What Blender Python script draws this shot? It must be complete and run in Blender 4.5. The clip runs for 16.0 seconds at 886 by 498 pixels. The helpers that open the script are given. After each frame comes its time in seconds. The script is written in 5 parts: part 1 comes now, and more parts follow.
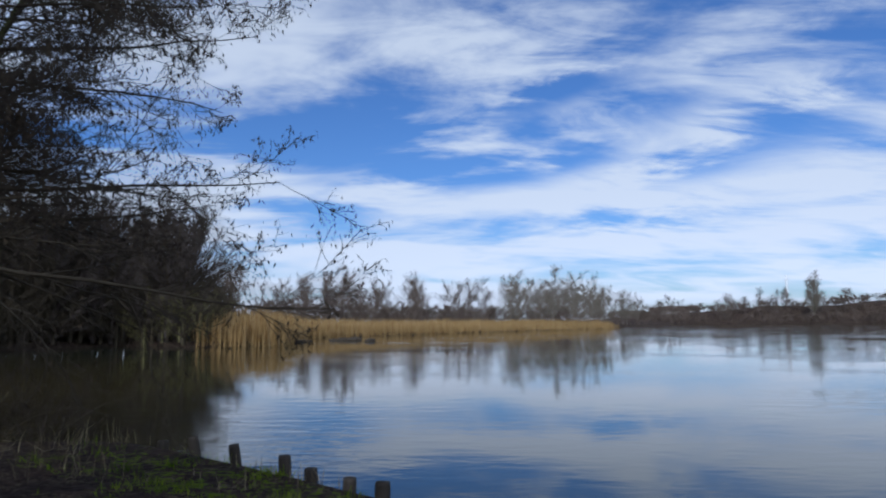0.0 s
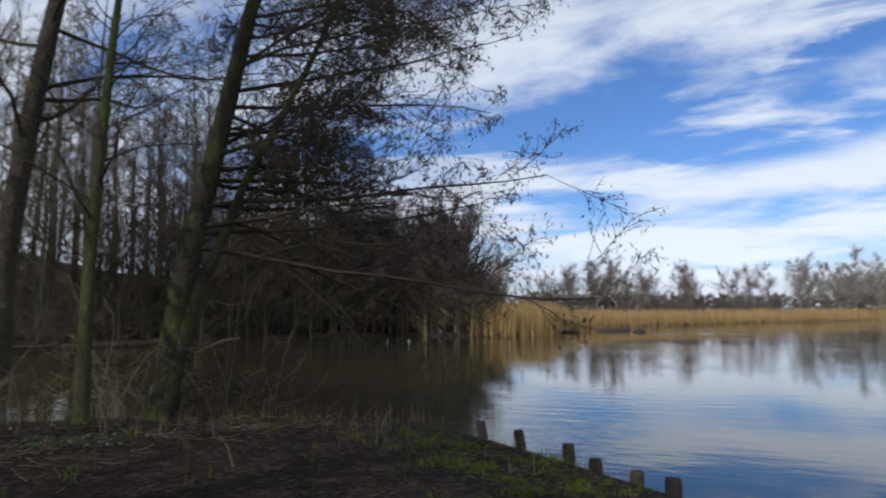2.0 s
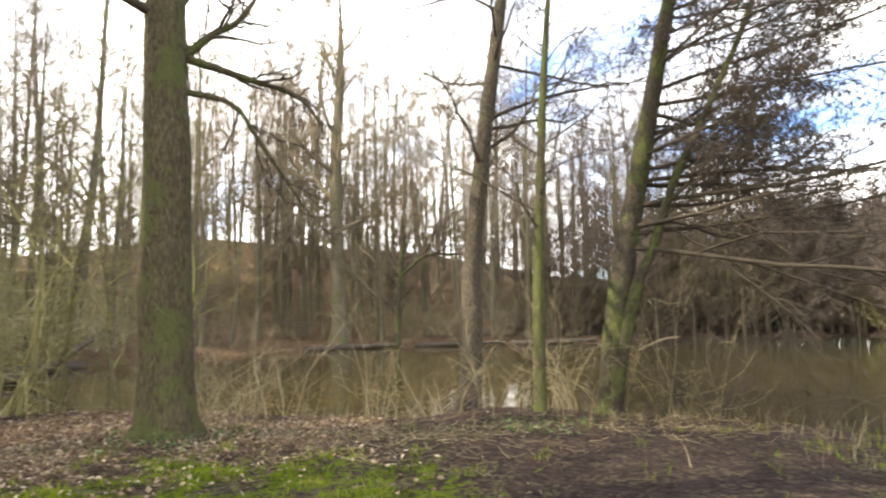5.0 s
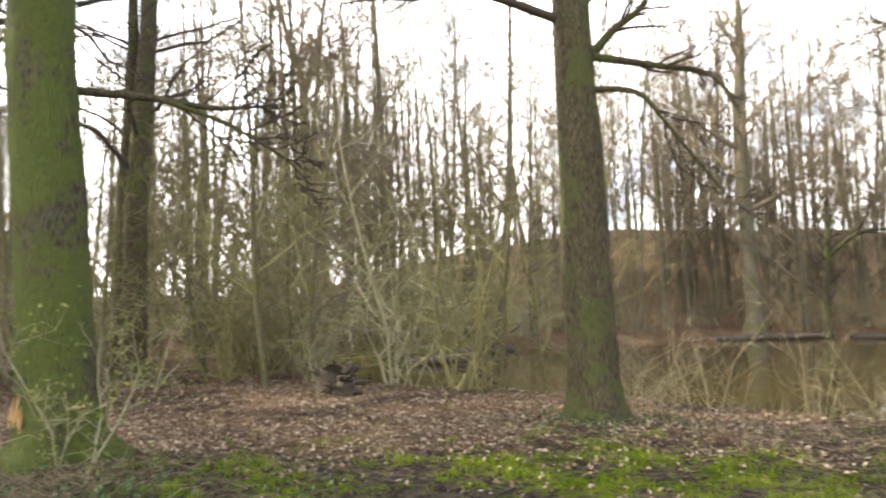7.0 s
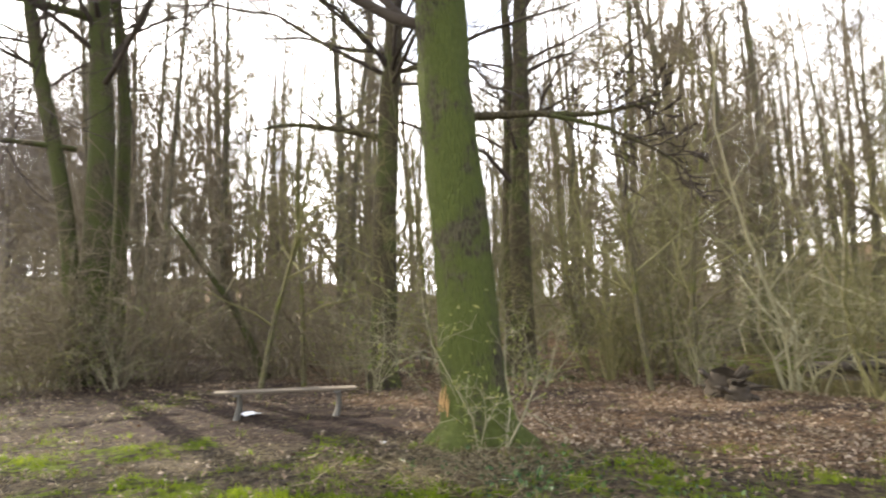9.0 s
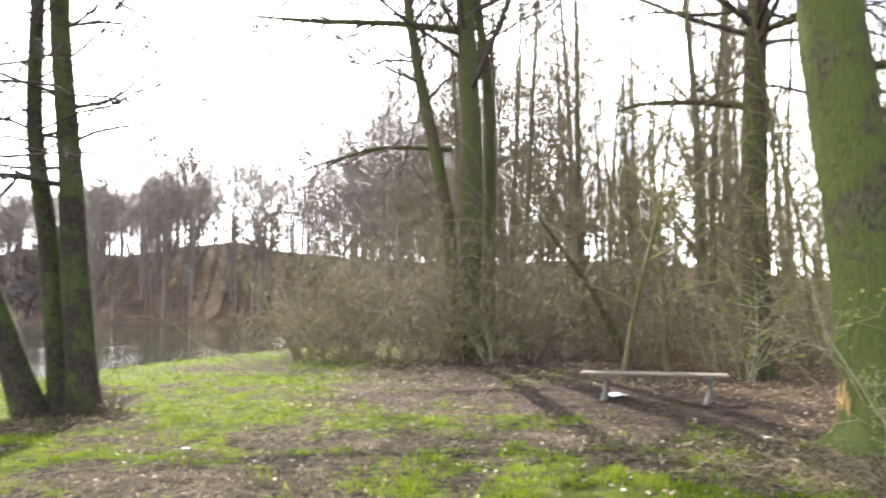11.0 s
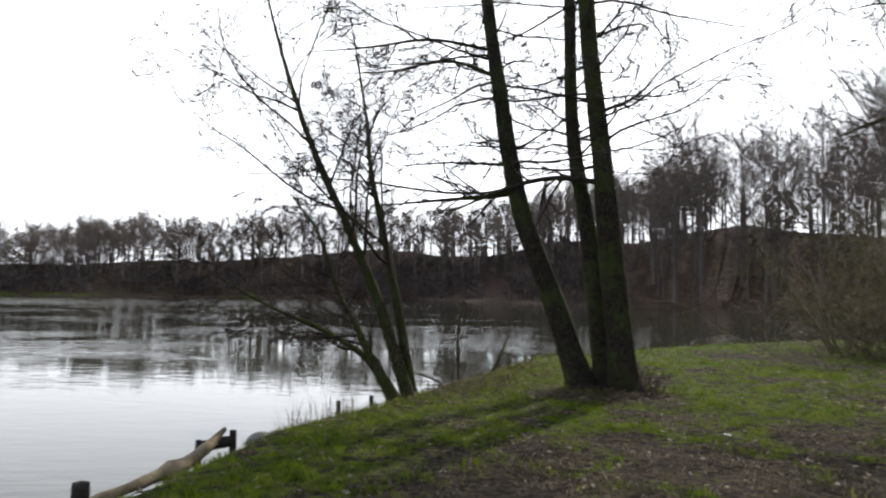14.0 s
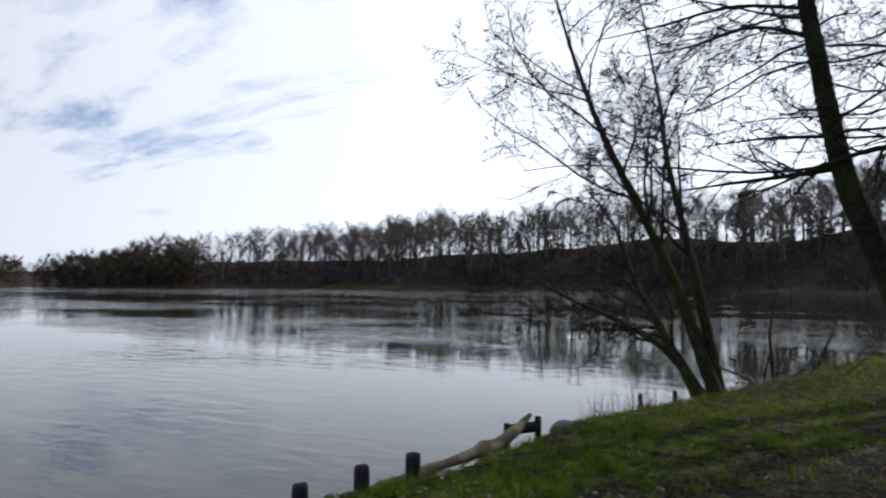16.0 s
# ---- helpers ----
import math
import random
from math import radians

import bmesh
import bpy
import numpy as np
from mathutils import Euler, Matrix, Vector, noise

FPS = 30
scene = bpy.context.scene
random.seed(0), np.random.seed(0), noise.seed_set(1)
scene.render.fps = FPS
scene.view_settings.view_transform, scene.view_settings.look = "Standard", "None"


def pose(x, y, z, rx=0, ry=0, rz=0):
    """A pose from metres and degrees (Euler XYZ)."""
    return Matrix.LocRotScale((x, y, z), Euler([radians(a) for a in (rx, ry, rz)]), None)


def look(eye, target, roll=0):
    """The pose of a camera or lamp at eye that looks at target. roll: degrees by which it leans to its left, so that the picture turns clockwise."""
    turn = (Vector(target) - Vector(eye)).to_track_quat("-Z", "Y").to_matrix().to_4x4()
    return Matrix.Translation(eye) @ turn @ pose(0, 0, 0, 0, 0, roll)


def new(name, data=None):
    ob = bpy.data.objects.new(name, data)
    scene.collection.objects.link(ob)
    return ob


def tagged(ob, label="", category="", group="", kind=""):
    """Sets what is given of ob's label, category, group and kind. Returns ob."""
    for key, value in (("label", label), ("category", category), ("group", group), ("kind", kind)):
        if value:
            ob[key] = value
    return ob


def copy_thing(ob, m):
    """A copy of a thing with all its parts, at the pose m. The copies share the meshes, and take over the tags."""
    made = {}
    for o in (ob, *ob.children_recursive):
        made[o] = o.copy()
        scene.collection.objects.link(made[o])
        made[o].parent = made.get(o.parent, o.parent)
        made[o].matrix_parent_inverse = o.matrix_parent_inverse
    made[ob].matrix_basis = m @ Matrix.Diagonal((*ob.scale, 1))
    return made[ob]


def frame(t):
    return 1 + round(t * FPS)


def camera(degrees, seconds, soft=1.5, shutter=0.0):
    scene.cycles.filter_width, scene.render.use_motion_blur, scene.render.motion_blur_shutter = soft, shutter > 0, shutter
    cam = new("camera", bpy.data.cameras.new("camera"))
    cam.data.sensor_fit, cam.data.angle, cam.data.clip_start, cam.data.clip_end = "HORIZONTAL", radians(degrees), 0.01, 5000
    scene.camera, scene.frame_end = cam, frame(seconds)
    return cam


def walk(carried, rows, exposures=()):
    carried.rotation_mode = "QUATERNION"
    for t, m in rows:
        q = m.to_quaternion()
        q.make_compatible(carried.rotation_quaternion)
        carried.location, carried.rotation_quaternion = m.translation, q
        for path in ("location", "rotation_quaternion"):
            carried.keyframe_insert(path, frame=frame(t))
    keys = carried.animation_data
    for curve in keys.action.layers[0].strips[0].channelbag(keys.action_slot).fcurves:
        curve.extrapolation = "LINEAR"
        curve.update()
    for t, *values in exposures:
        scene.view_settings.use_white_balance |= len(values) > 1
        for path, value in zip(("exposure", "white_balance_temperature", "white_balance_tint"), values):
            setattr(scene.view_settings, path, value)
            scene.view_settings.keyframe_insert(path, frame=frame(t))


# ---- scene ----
cam = camera(66.2, 16.0, soft=2.1, shutter=0.35)
PATH = [
    (0.0, -0.005, 0.400, 1.60, 96.07, 0.23, 0.71),
    (0.5, -0.035, 0.398, 1.60, 96.18, 0.36, 5.02),
    (1.0, -0.071, 0.394, 1.60, 96.22, 0.46, 10.33),
    (1.5, -0.111, 0.384, 1.60, 96.13, 0.97, 16.16),
    (2.0, -0.154, 0.369, 1.60, 95.42, 0.55, 22.66),
    (2.5, -0.192, 0.351, 1.60, 95.19, 0.29, 28.77),
    (3.0, -0.225, 0.330, 1.60, 95.10, 0.20, 34.32),
    (5.5, -0.362, 0.170, 1.60, 95.65, 0.70, 64.98),
    (6.0, -0.384, 0.111, 1.60, 95.26, 0.39, 73.93),
    (6.5, -0.396, 0.055, 1.60, 95.29, 0.93, 82.21),
    (7.0, -0.400, 0.000, 1.60, 95.38, 1.09, 90.06),
    (7.5, -0.396, -0.054, 1.60, 95.67, 0.42, 97.85),
    (8.0, -0.386, -0.105, 1.60, 95.70, 0.22, 105.19),
    (8.5, -0.368, -0.156, 1.60, 95.84, 0.88, 113.03),
    (11.0, -0.204, -0.344, 1.60, 94.98, 0.29, 149.35),
    (11.5, -0.151, -0.370, 1.60, 94.29, 0.01, 157.82),
    (12.0, -0.099, -0.388, 1.60, 93.99, -0.20, 165.70),
    (12.5, -0.048, -0.397, 1.60, 93.80, -0.10, 173.07),
    (13.0, -0.007, -0.400, 1.60, 93.93, -0.21, 178.92),
    (13.5, 0.032, -0.399, 1.60, 93.73, -0.41, 184.62),
    (14.0, 0.072, -0.394, 1.60, 93.70, -0.46, 190.29),
    (14.5, 0.113, -0.384, 1.60, 93.98, -0.26, 196.45),
    (15.0, 0.150, -0.371, 1.60, 94.26, 0.20, 202.02),
    (15.5, 0.187, -0.353, 1.60, 93.93, 0.10, 207.95),
    (16.0, 0.223, -0.332, 1.60, 92.83, -0.02, 213.97),
]
EXPOSURES = [(0.0, -1.2, 5300, 10), (1.5, -1.05, 5500, 10), (2.3, -0.8, 6000, 10), (3.0, -0.2, 6600, 10), (5.5, 1.6, 7300, 10), (7.5, 1.55, 7200, 10), (8.5, 1.45, 7200, 10),
             (11.0, 1.9, 6800, 10), (11.6, 1.6, 6700, 10), (12.5, 0.85, 6600, 10), (13.5, 0.0, 6500, 10), (14.5, -0.6, 6300, 10), (16.0, -1.1, 5950, 10)]
walk(cam, [(t, pose(x, y, z, a, b, c)) for t, x, y, z, a, b, c in PATH], EXPOSURES)

# ---------------------------------------------------------------- world and sun
SUN_BEARING, SUN_HEIGHT = radians(161), radians(37)
SUN_DIR = Vector((-math.sin(SUN_BEARING) * math.cos(SUN_HEIGHT), math.cos(SUN_BEARING) * math.cos(SUN_HEIGHT), math.sin(SUN_HEIGHT)))


WATER_Z = -0.5


class Nodes:
    """A small wrapper to wire node trees."""

    def __init__(self, tree):
        self.tree = tree
        tree.nodes.clear()

    def add(self, kind, ins=None, **settings):
        n = self.tree.nodes.new(kind)
        for k, v in settings.items():
            setattr(n, k, v)
        for k, v in (ins or {}).items():
            self.set(n, k, v)
        return n

    def set(self, n, key, v):
        sock = n.inputs[key]
        if isinstance(v, bpy.types.NodeSocket):
            self.tree.links.new(v, sock)
        elif isinstance(v, bpy.types.Node):
            self.tree.links.new(v.outputs[0], sock)
        else:
            sock.default_value = v

    def math(self, op, a, b=0.0, c=0.0, clamp=False):
        return self.add("ShaderNodeMath", {0: a, 1: b, 2: c}, operation=op, use_clamp=clamp).outputs[0]

    def mix(self, f, a, b, blend="MIX"):
        n = self.add("ShaderNodeMix", data_type="RGBA", blend_type=blend)
        self.set(n, 0, f), self.set(n, 6, a), self.set(n, 7, b)
        return n.outputs[2]

    def ramp(self, f, lo, hi):
        n = self.add("ShaderNodeMapRange", {0: f, 1: lo, 2: hi}, interpolation_type="SMOOTHSTEP")
        return n.outputs[0]

    def noise(self, vec, scale, detail=4.0, rough=0.55, dist=0.0):
        return self.add("ShaderNodeTexNoise", {"Vector": vec, "Scale": scale, "Detail": detail, "Roughness": rough, "Distortion": dist}).outputs[0]

    def scaled(self, vec, sx, sy, sz, rot=0.0):
        n = self.add("ShaderNodeMapping", {"Vector": vec, "Scale": (sx, sy, sz), "Rotation": (0, 0, rot)})
        return n.outputs[0]


# Banks of cloud (+) and clear gaps (-): bearing and height in degrees, half widths along and across, tilt, strength
CLOUD_BANKS = [(3.5, 22.0, 12.0, 3.4, 0, 0.12), (-4.0, 16.4, 10.0, 1.7, -4, 0.08), (-20.6, 14.6, 8.0, 1.7, -24, 0.13), (-14.0, 9.6, 11.0, 1.8, -4, 0.07),
               (8.0, 11.0, 3.6, 1.2, -3, 0.12), (-29.5, 10.5, 5.0, 3.0, -8, 0.06), (-32.0, 19.5, 8.0, 4.6, -10, -0.20), (6.0, 13.9, 10.0, 1.7, 3, -0.17),
               (-8.5, 18.4, 4.0, 1.2, -20, -0.14), (11.5, 8.6, 5.0, 2.2, 0, -0.10), (-18.5, 11.7, 6.0, 1.0, -8, -0.14), (-5.0, 12.6, 8.0, 0.9, -6, -0.13),
               (-15.0, 21.5, 5.0, 3.0, -10, -0.10), (-10.0, 6.8, 8.0, 0.8, 0, -0.08), (15.0, 23.5, 8.0, 4.5, 0, 0.10),
               (-117.0, 23.0, 15.0, 2.2, 4, -0.11), (-118.0, 12.0, 6.0, 1.9, 8, -0.09), (122.0, 24.0, 8.0, 5.0, 0, -0.08)]


def build_world():
    world = bpy.data.worlds.new("sky")
    scene.world = world
    world.use_nodes = True
    g = Nodes(world.node_tree)
    sky = g.add("ShaderNodeTexSky", sky_type="NISHITA", sun_disc=False, sun_elevation=SUN_HEIGHT, sun_rotation=2 * math.pi - SUN_BEARING,
                air_density=1.0, dust_density=0.6, ozone_density=2.5)
    way = g.add("ShaderNodeTexCoord").outputs["Generated"]
    s = g.add("ShaderNodeSeparateXYZ", {0: way})
    h = g.math("MAXIMUM", s.outputs[2], 0.0)
    k = g.math("DIVIDE", 1.0, g.math("ADD", h, 0.16))
    plane = g.add("ShaderNodeVectorMath", {0: way, 3: k}, operation="SCALE").outputs[0]
    flat = g.add("ShaderNodeMapping", {"Vector": plane, "Location": (3.1, 1.7, 0.0), "Scale": (1.0, 1.0, 0.0)}).outputs[0]
    streak = g.noise(g.scaled(flat, 0.75, 1.35, 1.0, radians(-32)), 1.25, 9.0, 0.56, 0.7)
    broad = g.noise(flat, 0.45, 3.0, 0.5)
    fine = g.noise(g.scaled(flat, 0.8, 1.9, 1.0, radians(-36)), 3.0, 7.0, 0.62, 0.8)
    f = g.math("ADD", g.math("MULTIPLY", streak, 0.75), g.math("MULTIPLY", broad, 0.35))
    f = g.math("ADD", f, g.math("MULTIPLY", g.math("SUBTRACT", fine, 0.5), 0.26))
    low = g.math("MULTIPLY", g.math("SUBTRACT", 1.0, g.ramp(h, 0.02, 0.35)), 0.07)
    sunward = g.add("ShaderNodeVectorMath", {0: way, 1: SUN_DIR}, operation="DOT_PRODUCT").outputs["Value"]
    veil = g.math("MULTIPLY", g.ramp(sunward, -0.5, 0.6), 0.13)
    f = g.math("ADD", g.math("ADD", f, low), veil)
    turn = g.math("MULTIPLY", g.math("ARCTAN2", g.math("MULTIPLY", s.outputs[0], -1.0), s.outputs[1]), 180 / math.pi)
    rise = g.math("MULTIPLY", g.math("ARCSINE", s.outputs[2]), 180 / math.pi)
    turn = g.math("ADD", turn, g.math("MULTIPLY", g.math("SUBTRACT", fine, 0.5), 14.0))
    rise = g.math("ADD", rise, g.math("MULTIPLY", g.math("SUBTRACT", streak, 0.5), 7.0))
    for b, e, wide, tall, tilt, strength in CLOUD_BANKS:
        c, n = math.cos(radians(tilt)), math.sin(radians(tilt))
        p, q = g.math("SUBTRACT", turn, b), g.math("SUBTRACT", rise, e)
        along = g.math("ADD", g.math("MULTIPLY", p, c / wide), g.math("MULTIPLY", q, n / wide))
        across = g.math("SUBTRACT", g.math("MULTIPLY", q, c / tall), g.math("MULTIPLY", p, n / tall))
        away = g.math("ADD", g.math("MULTIPLY", along, along), g.math("MULTIPLY", across, across))
        f = g.math("ADD", f, g.math("MULTIPLY", g.math("POWER", 2.0, g.math("MULTIPLY", away, -1.0)), strength))
    cover = g.math("ADD", g.math("MULTIPLY", g.ramp(f, 0.42, 0.675), g.math("SUBTRACT", 1.0, g.math("MULTIPLY", g.ramp(h, 0.50, 0.72), 0.7))), 0.03)
    bw = g.add("ShaderNodeRGBToBW", {0: sky.outputs[0]}).outputs[0]
    glow = g.math("ADD", g.math("MULTIPLY", bw, 0.5), 8.7)
    glow = g.math("MULTIPLY", glow, g.math("ADD", 1.0, g.math("MULTIPLY", g.ramp(sunward, -0.2, 1.1), 0.8)))
    cloud = g.add("ShaderNodeVectorMath", {0: (0.96, 0.98, 1.02), 3: glow}, operation="SCALE").outputs[0]
    deep = g.mix(1.0, g.add("ShaderNodeHueSaturation", {"Saturation": 1.15, "Value": 1.2, "Color": sky.outputs[0]}).outputs[0], (0.84, 0.96, 1.2, 1), "MULTIPLY")
    col = g.mix(cover, deep, cloud)
    back = g.add("ShaderNodeBackground", {"Color": col, "Strength": 0.15})
    g.add("ShaderNodeOutputWorld", {0: back})


build_world()
sun = new("sun", bpy.data.lights.new("sun", "SUN"))
sun.data.energy, sun.data.angle, sun.data.color = 5.0, radians(0.6), (1.0, 0.94, 0.84)
sun.matrix_world = look(SUN_DIR * 300, (0, 0, 0))


# ---------------------------------------------------------------- materials
def material(name):
    m = bpy.data.materials.new(name)
    m.use_nodes = True
    return m, Nodes(m.node_tree)


def finish(g, color, rough=0.8, bump=None, strength=0.4, dist=0.02, spec=0.3, extra=None):
    ins = {"Base Color": color, "Roughness": rough, "Specular IOR Level": spec}
    if bump is not None:
        ins["Normal"] = g.add("ShaderNodeBump", {"Height": bump, "Strength": strength, "Distance": dist}).outputs[0]
    ins.update(extra or {})
    p = g.add("ShaderNodeBsdfPrincipled", ins)
    g.add("ShaderNodeOutputMaterial", {0: p})


def bark_material(name, dark, light, moss, amount, scale=1.0):
    """Furrowed bark, with moss in patches: amount 0 to 1."""
    m, g = material(name)
    co = g.add("ShaderNodeTexCoord").outputs["Object"]
    long = g.scaled(co, 9 * scale, 9 * scale, 1.6 * scale)
    ridge = g.add("ShaderNodeTexVoronoi", {"Vector": g.add("ShaderNodeVectorMath", {0: long, 1: g.add("ShaderNodeTexNoise", {"Vector": long, "Scale": 0.7}).outputs[1]}, operation="ADD").outputs[0],
                                           "Scale": 2.4}, feature="DISTANCE_TO_EDGE").outputs[0]
    grain = g.noise(g.scaled(co, 1.0, 1.0, 0.3), 24 * scale, 6.0, 0.65)
    stain = g.noise(co, 1.7, 4.0, 0.6)
    col = g.mix(g.ramp(grain, 0.3, 0.7), (*dark, 1), (*light, 1))
    col = g.mix(g.math("MULTIPLY", g.ramp(ridge, 0.14, 0.0), 0.4), col, tuple(v * 0.3 for v in dark) + (1,))
    patch = g.ramp(g.math("ADD", stain, g.math("MULTIPLY", g.math("SUBTRACT", grain, 0.5), 0.35)), 0.74 - 0.5 * amount, 0.9 - 0.5 * amount)
    mcol = g.mix(g.noise(co, 16, 4.0), tuple(v * 0.6 for v in moss) + (1,), (*moss, 1))
    col = g.mix(g.math("MULTIPLY", patch, min(1, amount * 1.6)), col, mcol)
    height = g.math("ADD", g.math("MULTIPLY", g.ramp(ridge, 0.0, 0.3), 0.8), g.math("MULTIPLY", grain, 0.5))
    finish(g, col, 0.9, height, 0.8, 0.03, 0.15)
    return m


def twig_material(name, a, b):
    m, g = material(name)
    r = g.add("ShaderNodeNewGeometry").outputs["Random Per Island"]
    co = g.add("ShaderNodeTexCoord").outputs["Object"]
    f = g.math("ADD", g.math("MULTIPLY", r, 0.6), g.math("MULTIPLY", g.noise(co, 6, 3.0), 0.4))
    finish(g, g.mix(f, (*a, 1), (*b, 1)), 0.85, None, spec=0.2)
    return m


def varied_material(name, a, b, c, rough=0.8, translucent=0.0):
    """For the pieces of one joined mesh: each takes its own tint between three colours."""
    m, g = material(name)
    r = g.add("ShaderNodeNewGeometry").outputs["Random Per Island"]
    col = g.mix(g.ramp(r, 0.0, 0.55), (*a, 1), (*b, 1))
    col = g.mix(g.ramp(r, 0.55, 1.0), col, (*c, 1))
    if translucent:
        d = g.add("ShaderNodeBsdfPrincipled", {"Base Color": col, "Roughness": rough, "Specular IOR Level": 0.25})
        t = g.add("ShaderNodeBsdfTranslucent", {"Color": col})
        mx = g.add("ShaderNodeMixShader", {0: translucent, 1: d.outputs[0], 2: t.outputs[0]})
        g.add("ShaderNodeOutputMaterial", {0: mx})
    else:
        finish(g, col, rough)
    return m


def grass_material():
    m, g = material("grass")
    geo = g.add("ShaderNodeNewGeometry")
    pos, own = geo.outputs["Position"], geo.outputs["Random Per Island"]
    f = g.math("ADD", g.math("MULTIPLY", own, 0.45), g.math("MULTIPLY", g.ramp(g.noise(pos, 2.6, 5.0, 0.6), 0.35, 0.68), 0.6))
    col = g.mix(g.ramp(f, 0.0, 0.55), (0.040, 0.072, 0.003, 1), (0.155, 0.213, 0.012, 1))
    col = g.mix(g.ramp(f, 0.55, 1.0), col, (0.245, 0.255, 0.045, 1))
    d = g.add("ShaderNodeBsdfPrincipled", {"Base Color": col, "Roughness": 0.7, "Specular IOR Level": 0.08})
    t = g.add("ShaderNodeBsdfTranslucent", {"Color": col})
    g.add("ShaderNodeOutputMaterial", {0: g.add("ShaderNodeMixShader", {0: 0.5, 1: d.outputs[0], 2: t.outputs[0]})})
    return m


def ground_material():
    m, g = material("ground")
    pos = g.add("ShaderNodeNewGeometry").outputs["Position"]
    grass = g.add("ShaderNodeAttribute", attribute_name="grass").outputs["Fac"]
    litter = g.add("ShaderNodeAttribute", attribute_name="litter").outputs["Fac"]
    big, mid, small, fine = g.noise(pos, 0.8, 4.0, 0.6), g.noise(pos, 2.6, 5.0, 0.6), g.noise(pos, 9.0, 5.0, 0.6), g.noise(pos, 42, 6.0, 0.7)
    mottle = g.math("ADD", g.math("MULTIPLY", small, 0.55), g.math("MULTIPLY", fine, 0.45))
    soil = g.mix(g.ramp(mottle, 0.36, 0.66), (0.018, 0.0118, 0.009, 1), (0.092, 0.060, 0.045, 1))
    cells = g.add("ShaderNodeTexVoronoi", {"Vector": pos, "Scale": 26.0})
    fleck = g.add("ShaderNodeSeparateColor", {0: cells.outputs["Color"]})
    leaf = g.mix(fleck.outputs[0], (0.09, 0.050, 0.026, 1), (0.35, 0.222, 0.125, 1))
    leaf = g.mix(g.math("MULTIPLY", g.ramp(mottle, 0.62, 0.38), 0.85), leaf, (0.026, 0.017, 0.012, 1))
    dry = g.math("MULTIPLY", g.ramp(fleck.outputs[1], 0.62, 0.85), g.ramp(mid, 0.40, 0.62))
    straw = g.mix(fine, (0.10, 0.075, 0.04, 1), (0.26, 0.21, 0.125, 1))
    green = g.mix(g.ramp(mottle, 0.36, 0.64), (0.020, 0.030, 0.002, 1), (0.128, 0.172, 0.010, 1))
    green = g.mix(g.math("MULTIPLY", g.ramp(mid, 0.45, 0.7), 0.55), green, (0.15, 0.165, 0.030, 1))
    col = g.mix(g.ramp(g.math("ADD", litter, g.math("SUBTRACT", mid, 0.5)), 0.3, 0.7), soil, leaf)
    col = g.mix(g.math("MULTIPLY", dry, 0.75), col, straw)
    zone = g.ramp(g.math("ADD", g.add("ShaderNodeAttribute", attribute_name="turf").outputs["Fac"], g.math("MULTIPLY", g.math("SUBTRACT", small, 0.5), 1.4)), 0.35, 0.65)
    # Straw thatch; its dark end also stands in for shade between clods.
    thatch = g.mix(g.ramp(mottle, 0.40, 0.62), (0.022, 0.016, 0.010, 1), (0.15, 0.12, 0.074, 1))
    col = g.mix(g.math("MULTIPLY", zone, g.math("MULTIPLY", g.ramp(mottle, 0.38, 0.56), 0.9)), col, thatch)
    edge = g.math("ADD", grass, g.math("ADD", g.math("MULTIPLY", g.math("SUBTRACT", mid, 0.5), 0.9), g.math("MULTIPLY", g.math("SUBTRACT", small, 0.5), 2.4)))
    edge = g.math("ADD", edge, g.math("SUBTRACT", big, 0.5))
    col = g.mix(g.ramp(edge, 0.47, 0.62), col, green)
    relief = g.math("ADD", g.math("MULTIPLY", small, 1.4), g.math("MULTIPLY", fine, 0.8))
    finish(g, col, 0.95, relief, 1.0, 0.17, 0.1)
    return m


